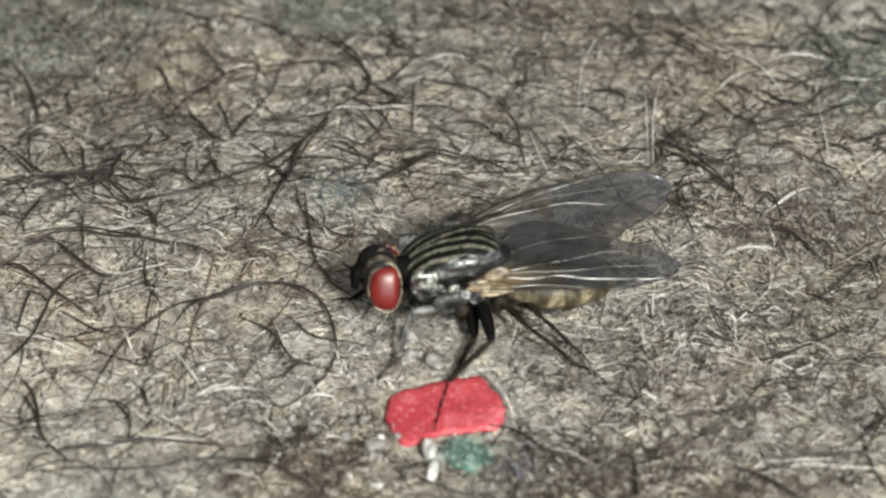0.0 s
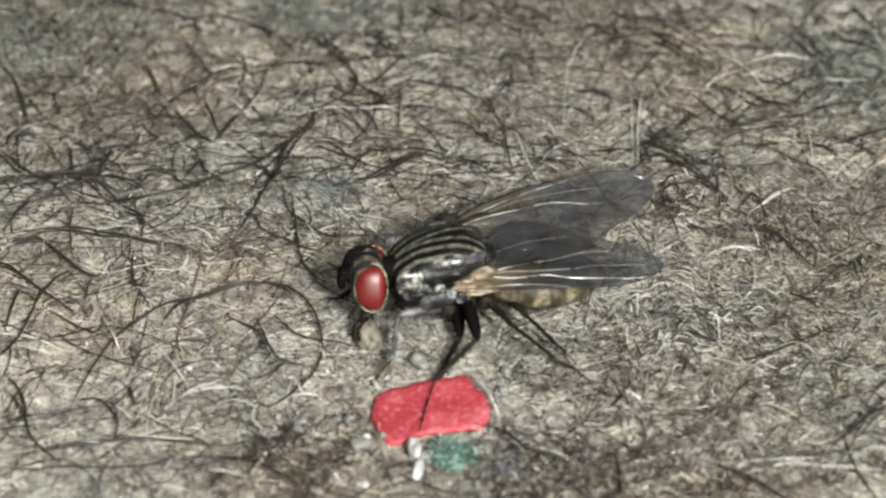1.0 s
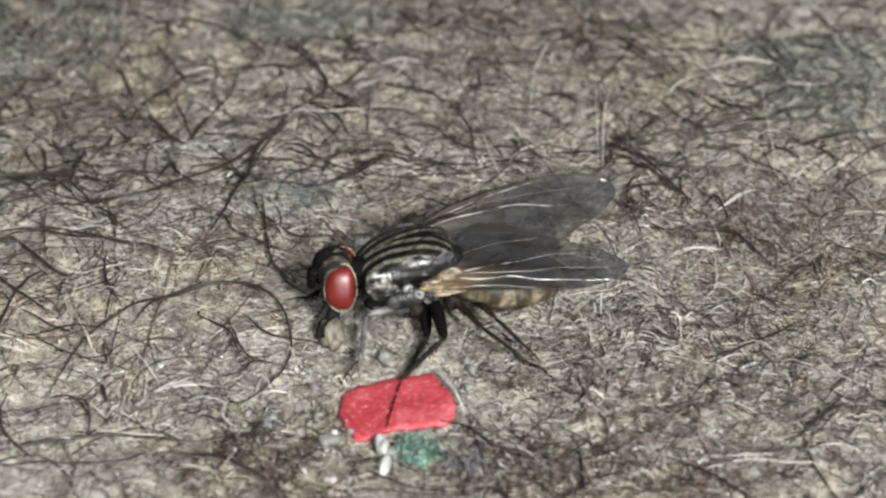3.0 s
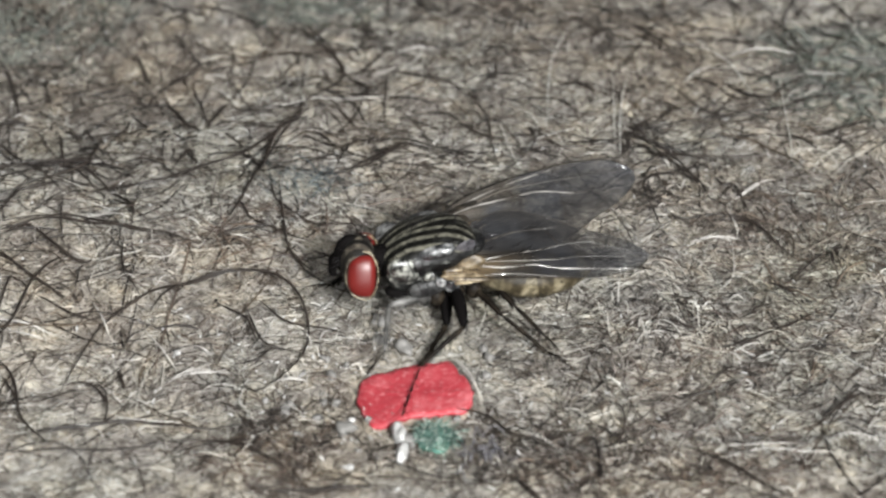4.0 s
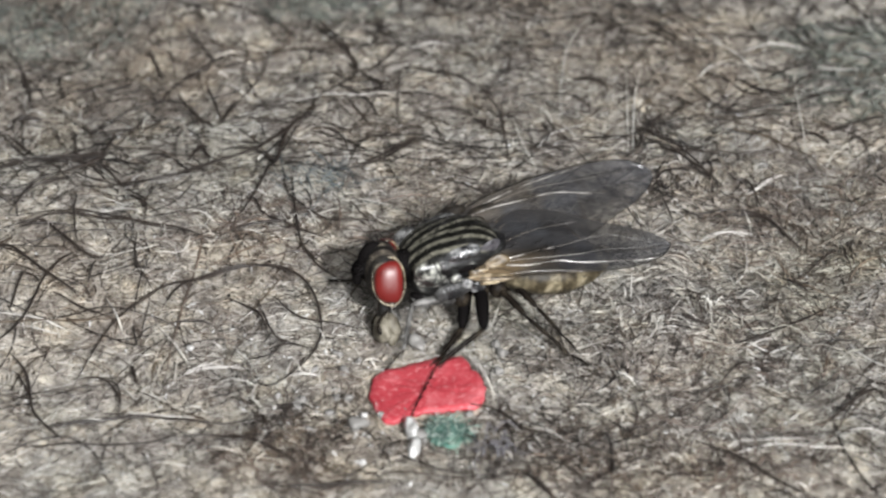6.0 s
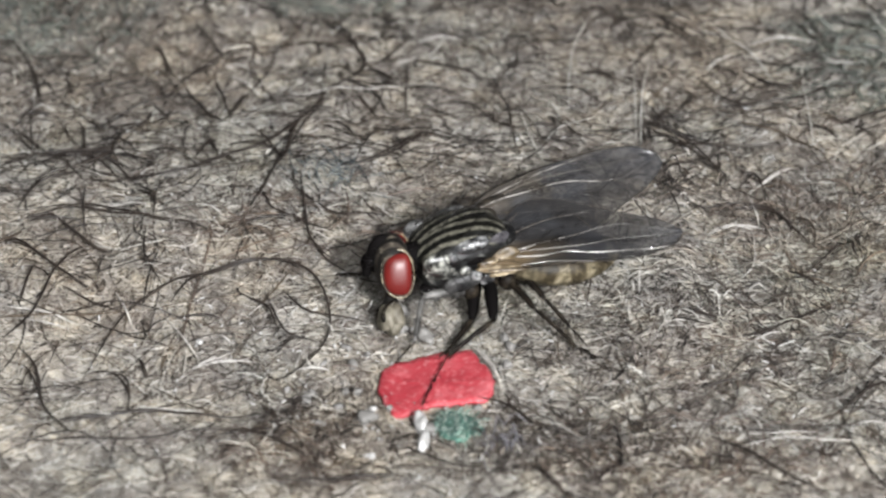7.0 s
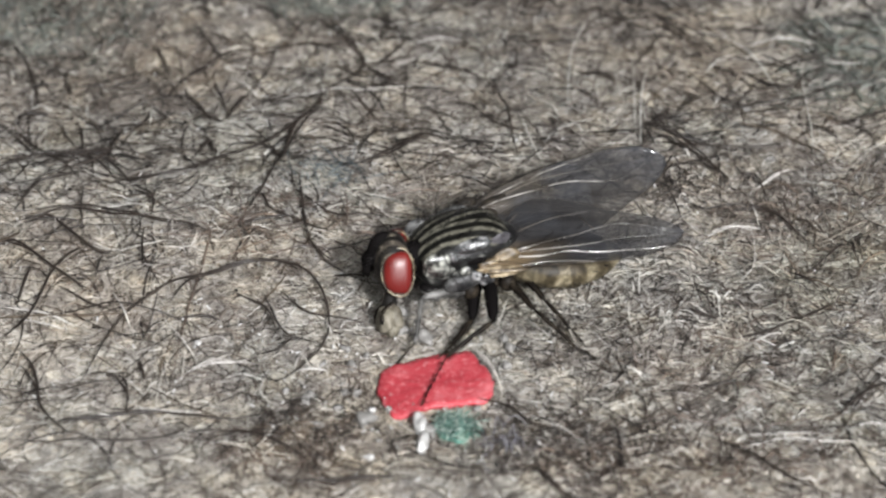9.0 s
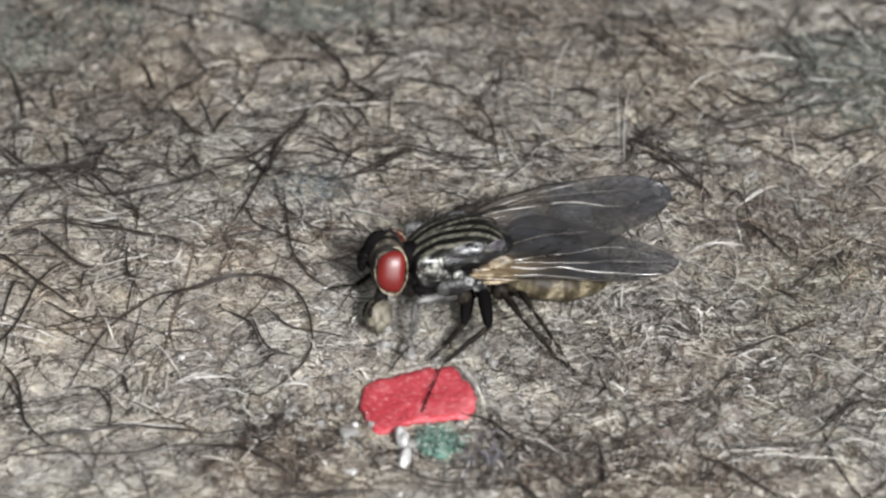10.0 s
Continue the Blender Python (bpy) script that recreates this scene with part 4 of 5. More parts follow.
fibrous_crumb(0.20, -9.62)
thing("white_crumb", ball((-0.66, -9.45, 0.14), (0.19, 0.40, 0.28), 20, 14, (0, 0, 6), 0.13, 6), WHITE, "white chalky crumb beside the red flake", "crumb")
thing("white_crumb", ball((-0.60, -10.28, 0.17), (0.17, 0.36, 0.24), 18, 12, (0, 0, -6), 0.13, 7), WHITE, "small white chalky crumb on the felt", "crumb")
GRAINS = [(-0.42, -9.70, 0.20), (-2.04, -9.22, 0.30), (-3.17, -9.45, 0.17), (-6.43, -5.78, 0.10), (-1.90, -10.77, 0.16), (-1.88, -8.71, 0.10), (-2.75, -8.69, 0.15), (-3.40, -8.03, 0.15), (-2.46, -6.78, 0.17), (-0.60, -5.59, 0.26), (-1.22, -4.32, 0.22), (9.26, 3.68, 0.13), (1.95, 4.71, 0.08), (-1.21, -5.16, 0.20), (-2.63, -6.01, 0.14), (-2.28, -7.97, 0.14), (-3.17, -6.74, 0.12), (1.45, -5.52, 0.16), (1.50, -6.75, 0.13), (-1.68, -10.06, 0.12), (0.75, -8.61, 0.10), (-3.51, -8.29, 0.15), (-2.61, -7.95, 0.12), (1.59, -5.95, 0.16), (0.30, -8.68, 0.08), (-1.43, -8.69, 0.09), (-4.07, -7.88, 0.11), (-3.67, -9.11, 0.12), (-0.86, -8.52, 0.08), (-2.07, -6.32, 0.10), (-3.58, -6.85, 0.10)]
for k, (gx, gy, gr) in enumerate(GRAINS):
    thing("sand_grain", ball((gx, gy, gr * 0.40), (gr, gr * 0.85, gr * 0.75), 14, 9, (17 * k, 0, 37 * k), 0.28, 20 + k, 0.85), WHITE if k in (3, 4, 5, 12) else GRAIN, "small pale translucent sand grain on the felt", "grain", "grains on the felt")


# ---- the fly (its own space: tail along +x, far side +y, the ground at z 0) ----
fly = tagged(new("fly"), "house fly with red eyes, striped grey thorax and smoky wings", "fly")

HEAD_AT = (-1.84, -0.08, 1.63)


def thorax_shape():
    v, f = ball((0, 0, 0), (1.0, 1.0, 1.0), 40, 28, power=0.80)
    x, y, z = v.T
    wide = 1.08 - 0.10 * x**2
    slim = 1 - 0.16 * np.clip((0.35 - z) / 0.4, 0, 1)
    return np.stack([0.0 + 1.31 * x, 1.12 * y * slim * (1 - 0.08 * x), 1.68 + np.where(z > 0, 0.87, 1.0) * z * (1 - 0.12 * x * x) + 0.10 * x + 0.14 * x * np.clip(z, 0, 1)], -1), f


def abdomen_shape():
    v, f = ball((0, 0, 0), (1.0, 1.0, 1.0), 36, 30)
    x, y, z = v.T
    taper = 1.0 - 0.28 * np.clip(x, 0, 1) ** 1.5
    ripple = 1 + 0.018 * np.sin(x * 14)
    return np.stack([2.75 + 1.75 * x, 1.18 * y * taper * ripple, 1.06 + np.where(z > 0, 0.54, 0.78) * z * taper * ripple - 0.14 * x], -1), f


thorax = part("thorax", thorax_shape(), THORAX, fly, "black and olive-grey striped thorax", at=(0, 0, 1.68))
part("scutellum", ball((1.14, 0, 1.96), (0.38, 0.54, 0.25), 24, 14), THORAX, fly, "rounded grey scutellum", at=(0, 0, 1.68))
abdomen = part("abdomen", abdomen_shape(), ABDOMEN, fly, "yellowish-grey abdomen with dark bands", at=(2.75, 0, 1.12))
SIDE_PLATES = (
    ("front_plate", (-0.82, 0.91, 1.80), (0.44, 0.17, 0.36), 8, DUSTY, "dusty silver-grey side plate"),
    ("shoulder_knob", (-0.44, 0.97, 2.02), (0.13, 0.10, 0.16), -20, PLATE, "shiny silver-black knob"),
    ("upper_plate", (0.06, 0.86, 2.22), (0.52, 0.19, 0.20), -14, PLATE, "shiny silver-black side plate"),
    ("small_plate", (-0.12, 1.00, 1.62), (0.17, 0.11, 0.13), -20, DUSTY, "dusty silver-grey side plate"),
    ("wing_hinge", (0.16, 1.04, 1.44), (0.15, 0.11, 0.15), 15, PLATE, "shiny silver-black knob"),
    # a black lump added for the shade between upper plate and wing root
    ("hinge_shade", (0.14, 1.00, 1.90), (0.27, 0.08, 0.14), 0, BLACK, "black patch for the shade under the upper plate"),
    ("fore_coxa", (-0.72, 0.52, 0.90), (0.50, 0.22, 0.17), 4, BLACK, "black base of the fore leg"),
    ("lower_plate", (-0.14, 0.84, 1.20), (0.56, 0.22, 0.25), -12, STERNUM, "smooth grey lower side plate"),
    ("rear_plate", (0.46, 0.90, 1.24), (0.22, 0.16, 0.20), 0, PLATE, "shiny silver-black side plate"),
)
for k, (plate, (cx, cy, cz), size, tilt, tone, words) in enumerate(SIDE_PLATES):
    for side in (-1, 1):
        part(plate, ball((cx, side * cy, cz), size, 22, 14, (0, tilt, 0), 0.06, k, 0.85), tone if side < 0 or tone is BLACK else STERNUM, fly, words)
part("neck", tube([(-1.80, 0, 1.66), (-1.35, 0, 1.62), (-0.95, 0, 1.58)], 0.34, 0.48, 8, 14), BLACK, fly)

# head
def eye_shape(side):
    """A flat-backed dome, steeper towards the neck."""
    v, f = ball((0, 0, 0), (0.385, 0.235, 0.55), 40, 30, power=0.78)
    v[:, 0] = np.where(v[:, 0] > 0, v[:, 0] * 0.64, v[:, 0] * 1.30) + 0.11
    m = np.array(Euler((radians(side * 24), radians(4), radians(side * -4))).to_matrix())
    return v @ m.T + np.array((HEAD_AT[0] + 0.10, -0.08 + side * 0.70, HEAD_AT[2] + 0.03)), f


head = part("head", ball(HEAD_AT, (0.47, 0.80, 0.72), 32, 22, power=0.93), FACE, fly, "dusty dark head", at=(-1.6, 0, 1.8))
for side in (-1, 1):
    part("eye", eye_shape(side), EYE, head, "glossy brick-red compound eye")
    ring = [(HEAD_AT[0] + 0.16 + (0.36 if math.cos(a) > 0 else 0.49) * math.cos(a), -0.08 + side * (0.67 - 0.25 * math.sin(a)), HEAD_AT[2] + 0.02 + 0.575 * math.sin(a)) for a in np.linspace(0, 2 * math.pi, 15)]
    part("eye_rim", tube(ring, 0.024, 0.024, 40, 8), RIM, head, "pale gold rim")
    # black antennae, thickened to take in the shade before the face
    part("antenna", joined(tube([(HEAD_AT[0] - 0.48, side * 0.12, HEAD_AT[2] + 0.15), (HEAD_AT[0] - 0.66, side * 0.14, HEAD_AT[2] - 0.05), (HEAD_AT[0] - 0.64, side * 0.15, HEAD_AT[2] - 0.36)], 0.13, 0.11, 10, 10), tube([(HEAD_AT[0] - 0.64, side * 0.14, HEAD_AT[2] - 0.05), (HEAD_AT[0] - 0.85, side * 0.25, HEAD_AT[2] + 0.05), (HEAD_AT[0] - 1.0, side * 0.36, HEAD_AT[2] + 0.18)], 0.022, 0.008, 8, 5)), BLACK, head)
# the stripe is enlarged so its black also covers shade beside the head
part("frons", ball((HEAD_AT[0] - 0.22, 0.02, HEAD_AT[2] + 0.16), (0.42, 0.26, 0.62), 20, 14), BLACK, head, "black forehead stripe")
part("cheek", ball((HEAD_AT[0] + 0.05, 0, HEAD_AT[2] - 0.55), (0.42, 0.72, 0.30), 20, 14), FACE, head)
PROB_AT = (HEAD_AT[0] - 0.05, -0.15, HEAD_AT[2] - 0.55)
prob = part("proboscis", tube([PROB_AT, (PROB_AT[0] - 0.12, -0.22, PROB_AT[2] - 0.30), (PROB_AT[0] - 0.20, -0.30, PROB_AT[2] - 0.55)], 0.17, 0.22, 8, 12), FACE, head, "dark stalk of the mouth", at=PROB_AT)
labellum = part("labellum", joined(*[ball((PROB_AT[0] - 0.24 + dx, -0.34, PROB_AT[2] - 0.78 + dz), size, 26, 18, (0, lean, 0), 0.11, seed, 0.85) for dx, dz, size, lean, seed in ((-0.10, 0.04, (0.23, 0.30, 0.36), 14, 12), (0.11, 0.06, (0.21, 0.30, 0.34), -10, 15), (0.0, -0.24, (0.17, 0.24, 0.20), 0, 17))]), LABELLUM, head, "pale translucent sponging mouth pad", at=PROB_AT)
for side in (-1, 1):
    part("palp", tube([(PROB_AT[0] - 0.10, -0.22 + side * 0.20, PROB_AT[2] - 0.30), (PROB_AT[0] - 0.46, -0.30 + side * 0.22, PROB_AT[2] - 0.48), (PROB_AT[0] - 0.56, -0.34 + side * 0.22, PROB_AT[2] - 0.80)], 0.045, 0.06, 10, 8), LEG, labellum, "small dark feeler beside the mouth pad")
head.rotation_euler = (0, 0, radians(-9))

# bristles
def bristles(name, n, centre, radii, length, seed, parent, low=-0.2, back=0.6):
    rng = np.random.RandomState(seed)
    d = rng.normal(size=(n * 3, 3))
    d /= np.linalg.norm(d, axis=1, keepdims=True)
    d = d[d[:, 2] > low][:n]
    p = np.asarray(centre) + d * np.asarray(radii)
    out = d / np.asarray(radii)
    out /= np.linalg.norm(out, axis=1, keepdims=True)
    out = out + np.array([back, 0, 0.0]) + rng.normal(0, 0.2, out.shape)
    long = length * rng.lognormal(0, 0.35, len(p))[:, None, None]
    s = np.linspace(0, 1, 5)[None, :, None]
    lines = p[:, None] + out[:, None] * long * s + np.array([0.25, 0, -0.1]) * long * s**2
    r = 0.014 * (1 - 0.8 * s[..., 0]) * np.ones((len(p), 5))
    v, q = tubes(lines, r, 3)
    return part(name, (v, [tuple(x) for x in q]), BRISTLE, parent, "fine black bristles")


bristles("bristles", 230, (-0.10, 0, 1.68), (1.40, 1.10, 0.97), 0.30, 31, fly)
bristles("bristles", 110, (2.75, 0, 1.12), (1.72, 1.12, 0.82), 0.22, 32, fly, low=-1)
bristles("head_bristles", 40, HEAD_AT, (0.50, 0.7, 0.78), 0.26, 33, head, low=0.1, back=-0.5)


# wings: built along +x from the base, y towards the leading edge
# Each wing's leading and trailing edge: share of its length, and millimetres to the side
WING_PLAN = {
    -1: (5.70, ((0, 0.12), (0.14, 0.26), (0.34, 0.38), (0.53, 0.52), (0.73, 0.54), (0.89, 0.27), (0.96, 0.02), (1, -0.33)),
         ((0, -0.35), (0.08, -0.90), (0.18, -1.55), (0.27, -2.10), (0.37, -2.36), (0.48, -2.26), (0.58, -1.98), (0.69, -1.58), (0.81, -1.24), (0.90, -0.96), (0.97, -0.62), (1, -0.33))),
    1: (6.22, ((0, 0.20), (0.15, 0.44), (0.35, 0.55), (0.50, 0.56), (0.69, 0.54), (0.83, 0.43), (0.92, 0.27), (0.98, -0.02), (1, -0.32)),
        ((0, -0.30), (0.10, -0.85), (0.22, -1.45), (0.36, -1.80), (0.50, -1.70), (0.60, -1.50), (0.70, -1.30), (0.81, -1.12), (0.92, -0.82), (0.98, -0.56), (1, -0.32))),
}


def rounded_edge(stops):
    line = smooth_path([(a, b, 0) for a, b in stops], 160)
    return lambda s: float(np.interp(s, line[:, 0], line[:, 1]))


WING_EDGES = {side: (long, rounded_edge(lead), rounded_edge(trail)) for side, (long, lead, trail) in WING_PLAN.items()}


def wing_point(s, c, side):
    """s along the wing, c from the trailing (0) to the leading edge (1)."""
    long, lead, trail = WING_EDGES[side]
    y = trail(s) + (lead(s) - trail(s)) * c
    z = 0.060 * math.sin(c * 19.0 + 2.0 * s) * (1 - 0.6 * s) * (0.4 + c) + 0.10 * math.sin(s * math.pi) * (c - 0.3) - 0.12 * s * s
    return (s * long, y, z)


def wing_place(x, y, side):
    """The point of the wing's skin at x and y in its own plan."""
    long, lead, trail = WING_EDGES[side]
    s = min(max(x / long, 0.0), 1.0)
    c = min(max((y - trail(s)) / (lead(s) - trail(s) + 1e-6), 0.0), 1.0)
    px, py, pz = wing_point(s, c, side)
    return (px, side * py, pz + 0.008)


def wing_sheet(side):
    ns, nc, t = 56, 22, 0.006
    verts, faces = [], []
    for sheet in (t, -t):
        for i in range(ns + 1):
            for j in range(nc + 1):
                x, y, z = wing_point(1 - (1 - i / ns) ** 1.8, j / nc, side)
                verts.append((x, side * y, z + sheet))
    w, k = nc + 1, (ns + 1) * (nc + 1)
    for i in range(ns):
        for j in range(nc):
            a = i * w + j
            faces.append((a, a + w, a + w + 1, a + 1))
            faces.append((k + a, k + a + 1, k + a + w + 1, k + a + w))
    rim = [(i * w) for i in range(ns)] + [ns * w + j for j in range(nc)] + [(ns - i) * w + nc for i in range(ns)] + [nc - j for j in range(nc)]
    for a, b in zip(rim, rim[1:] + rim[:1]):
        faces.append((a, b, k + b, k + a))
    return verts, faces


NEAR_VEINS = (
    (VEIN, 0.022, ((0.0, 0.0), (0.9, 0.08), (1.83, 0.14), (3.02, 0.50))),
    (GLINT_VEIN, 0.024, ((0.2, -0.12), (0.8, -0.17), (1.63, -0.11), (2.43, -0.13), (3.16, 0.05), (4.45, 0.16), (5.10, 0.24))),
    (VEIN, 0.018, ((0.3, -0.25), (1.4, -0.30), (2.3, -0.26), (3.25, -0.24), (3.90, -0.36), (5.50, -0.30))),
    (GLINT_VEIN, 0.024, ((0.21, -0.37), (0.83, -0.50), (1.41, -0.47), (2.0, -0.58), (2.59, -0.70))),
    (VEIN, 0.015, ((2.59, -0.70), (3.37, -0.85), (4.20, -0.92), (4.60, -0.74), (5.30, -0.45))),
    (VEIN, 0.014, ((0.2, -0.50), (1.3, -1.10), (2.5, -1.50), (3.5, -1.62))),
    (VEIN, 0.014, ((0.3, -0.62), (0.9, -1.25), (1.6, -1.90))),
    (DARK_VEIN, 0.014, ((2.25, -0.27), (2.24, -0.45), (2.22, -0.62))),
    (DARK_VEIN, 0.014, ((3.35, -0.85), (3.20, -1.20), (3.10, -1.58))),
)
FAR_VEINS = (
    (GLINT_VEIN, 0.020, ((0.0, 0.16), (0.41, 0.27), (2.09, 0.43), (3.08, 0.46), (4.30, 0.48))),
    (VEIN, 0.018, ((0.1, 0.10), (1.26, 0.26), (2.25, 0.32), (3.52, 0.20), (4.6, 0.02), (5.9, -0.12))),
    (GLINT_VEIN, 0.022, ((0.2, 0.02), (1.05, 0.07), (2.03, 0.0), (2.87, -0.06), (3.96, -0.36), (4.56, -0.52))),
    (VEIN, 0.015, ((4.56, -0.52), (4.95, -0.36), (5.70, -0.26))),
    (VEIN, 0.014, ((0.2, -0.12), (1.2, -0.45), (2.4, -0.90), (3.4, -1.25))),
    (VEIN, 0.014, ((0.2, -0.2), (0.9, -0.8), (1.7, -1.35))),
    (DARK_VEIN, 0.014, ((2.30, 0.30), (2.32, 0.14), (2.35, -0.01))),
    (DARK_VEIN, 0.014, ((3.70, -0.28), (3.50, -0.70), (3.30, -1.18))),
)


def build_wing(side):
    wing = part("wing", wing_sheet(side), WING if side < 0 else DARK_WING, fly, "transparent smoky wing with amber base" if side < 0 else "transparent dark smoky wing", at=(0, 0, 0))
    for material, r, line in NEAR_VEINS if side < 0 else FAR_VEINS:
        pts = [wing_place(x, y, side) for x, y, _ in smooth_path([(a, b, 0) for a, b in line], 20)]
        part("vein", tube(pts, r, r * 0.6, 22, 6), material, wing)
    long, lead, trail = WING_EDGES[side]
    front = [wing_place(s * long, lead(s), side) for s in np.linspace(0.0, 0.985, 24)]
    back = [wing_place(s * long, trail(s), side) for s in np.linspace(0.03, 0.985, 24)]
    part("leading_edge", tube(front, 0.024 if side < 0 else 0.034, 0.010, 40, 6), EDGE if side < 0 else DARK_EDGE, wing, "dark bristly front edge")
    rng = np.random.RandomState(61 + side)
    roots = np.array([wing_place(s * long, lead(s), side) for s in rng.uniform(0.03, 0.42, 90)])
    out = np.stack([rng.uniform(0.05, 0.12, 90), side * rng.uniform(0.03, 0.09, 90), rng.uniform(0.0, 0.06, 90)], 1)
    v, q = tubes(np.stack([roots, roots + out * 0.5, roots + out], 1), np.tile([0.012, 0.009, 0.003], (90, 1)), 3)
    part("edge_bristles", (v, [tuple(x) for x in q]), BRISTLE, wing, "short black bristles along the front edge")
    part("trailing_edge", tube(back, 0.008, 0.006, 40, 5), DARK_VEIN, wing)
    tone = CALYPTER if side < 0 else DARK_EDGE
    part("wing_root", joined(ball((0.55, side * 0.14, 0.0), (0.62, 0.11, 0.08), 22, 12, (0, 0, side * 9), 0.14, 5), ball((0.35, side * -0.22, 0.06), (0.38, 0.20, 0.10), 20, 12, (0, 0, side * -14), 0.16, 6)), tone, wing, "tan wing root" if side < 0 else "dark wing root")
    return wing


wing_near, wing_far = build_wing(-1), build_wing(1)
for side in (-1, 1):
    part("calypter", joined(ball((0.85, side * 0.98, 1.50), (0.50, 0.18, 0.17), 20, 12, (0, 10, 0), 0.05, 3), ball((0.98, side * 0.92, 1.78), (0.36, 0.11, 0.22), 20, 12, (0, -18, 0), 0.22, 9)), CALYPTER, fly, "tan flap at the wing base")
    part("lower_calypter", ball((0.84, side * 1.08, 1.40), (0.36, 0.08, 0.075), 20, 12, (0, -4, 0), 0.16, 11), CREAM, fly, "cream-coloured flap under the wing base")

part("tegula", ball((0.42, 0.95, 2.36), (0.32, 0.18, 0.20), 20, 12, (0, -24, 0), 0.20, 23), DARK_EDGE, fly, "dark bristly scale at the wing base")
bristles("tegula_bristles", 46, (0.42, 0.95, 2.36), (0.34, 0.18, 0.20), 0.16, 37, fly, low=0.0)
part("alula", ball((0.80, -0.80, 2.26), (0.34, 0.05, 0.27), 22, 14, (24, -28, 0), 0.10, 13), ALULA, fly, "grey translucent lobe behind the wing root")


def wing_pose(base, tip, lean):
    """A wing from its base to its tip; lean: degrees by which its outer edge hangs."""
    base, tip = Vector(base), Vector(tip)
    a = (tip - base).normalized()
    y = Vector((0, 0, 1)).cross(a).normalized()
    z = a.cross(y)
    turn = Matrix((a, y, z)).transposed().to_4x4()
    return Matrix.Translation(base * MM) @ turn @ pose(0, 0, 0, lean, 0, 0)


# legs: hip, knee, ankle and foot in the fly's space
LEGS = {
    "mid_near": ((0.60, -0.80, 1.00), (0.23, -2.32, 0.88), (-1.12, -2.67, 0.27), (-2.30, -4.40, 0.20)),
    "hind_near": ((1.10, -0.72, 0.90), (1.44, -1.98, 0.76), (2.22, -3.10, 0.15), (2.60, -3.56, 0.03)),
    "fore_near": ((0.10, -0.74, 0.80), (-1.24, -0.80, 0.90), (-1.76, -1.88, 0.30), (-2.44, -2.36, 0.03)),
    "mid_far": ((0.50, 0.05, 0.85), (-0.05, -1.35, 0.30), (-0.85, -2.12, 0.10), (-1.30, -2.50, 0.03)),
    "hind_far": ((1.55, -0.30, 0.85), (1.90, -1.50, 0.65), (2.32, -2.38, 0.22), (2.52, -2.95, 0.05)),
    "fore_far": ((-0.50, 0.60, 0.85), (-1.50, 1.10, 1.0), (-2.2, 1.6, 0.3), (-2.8, 2.2, 0.03)),
}


def leg_hairs(a, b, r, n, seed):
    rng = np.random.RandomState(seed)
    a, b = np.asarray(a, float), np.asarray(b, float)
    s = rng.uniform(0.05, 0.95, n)[:, None]
    d = rng.normal(size=(n, 3))
    d /= np.linalg.norm(d, axis=1, keepdims=True)
    p = a + (b - a) * s + d * r * 0.6
    e = p + d * 0.12 + (b - a) / np.linalg.norm(b - a) * 0.14
    lines = np.stack([p, (p + e) / 2, e], 1)
    v, q = tubes(lines, np.tile([0.011, 0.008, 0.003], (n, 1)), 3)
    return v, [tuple(x) for x in q]


def build_leg(key, seed):
    hip, knee, ankle, foot = (np.array(p) for p in LEGS[key])
    leg = part("leg", ball(hip, (0.24, 0.22, 0.26), 14, 10), LEG, fly, "bristly black leg", at=hip)
    part("femur", joined(tube([hip, (hip + knee) / 2 + (0, 0, 0.06), knee], 0.075 if "hind" in key else 0.10 if "fore" in key else 0.155, 0.058 if "hind" in key else 0.075 if "fore" in key else 0.105, 10, 10, 0.3), leg_hairs(hip, knee, 0.07 if "hind" in key else 0.14, 55 if "hind" in key else 110, seed)), LEG if "hind" in key else LIT_GREY_LEG if key == "fore_near" else BLACK, leg)
    part("tibia", joined(tube([knee, (knee + ankle) / 2 + (0, 0, 0.03), ankle], 0.052 if "hind" in key else 0.068 if "fore" in key else 0.078, 0.050, 8, 8), leg_hairs(knee, ankle, 0.05, 50 if "hind" in key else 110, seed + 1)), LIT_GREY_LEG if key == "fore_near" else LEG, leg)
    joints = [ankle + (foot - ankle) * s + np.array((0, 0, 0.05 * math.sin(math.pi * s))) for s in (0, 0.34, 0.55, 0.72, 0.86, 1.0)]
    segments = [tube([a, (a + b) / 2, b], 0.019, 0.023, 5, 6) for a, b in zip(joints, joints[1:])]
    part("tarsus", joined(*segments, leg_hairs(ankle, foot, 0.02, 26, seed + 2)), LEG, leg)
    return leg


LEG_OBJECTS = {key: build_leg(key, 50 + 5 * k) for k, key in enumerate(LEGS)}


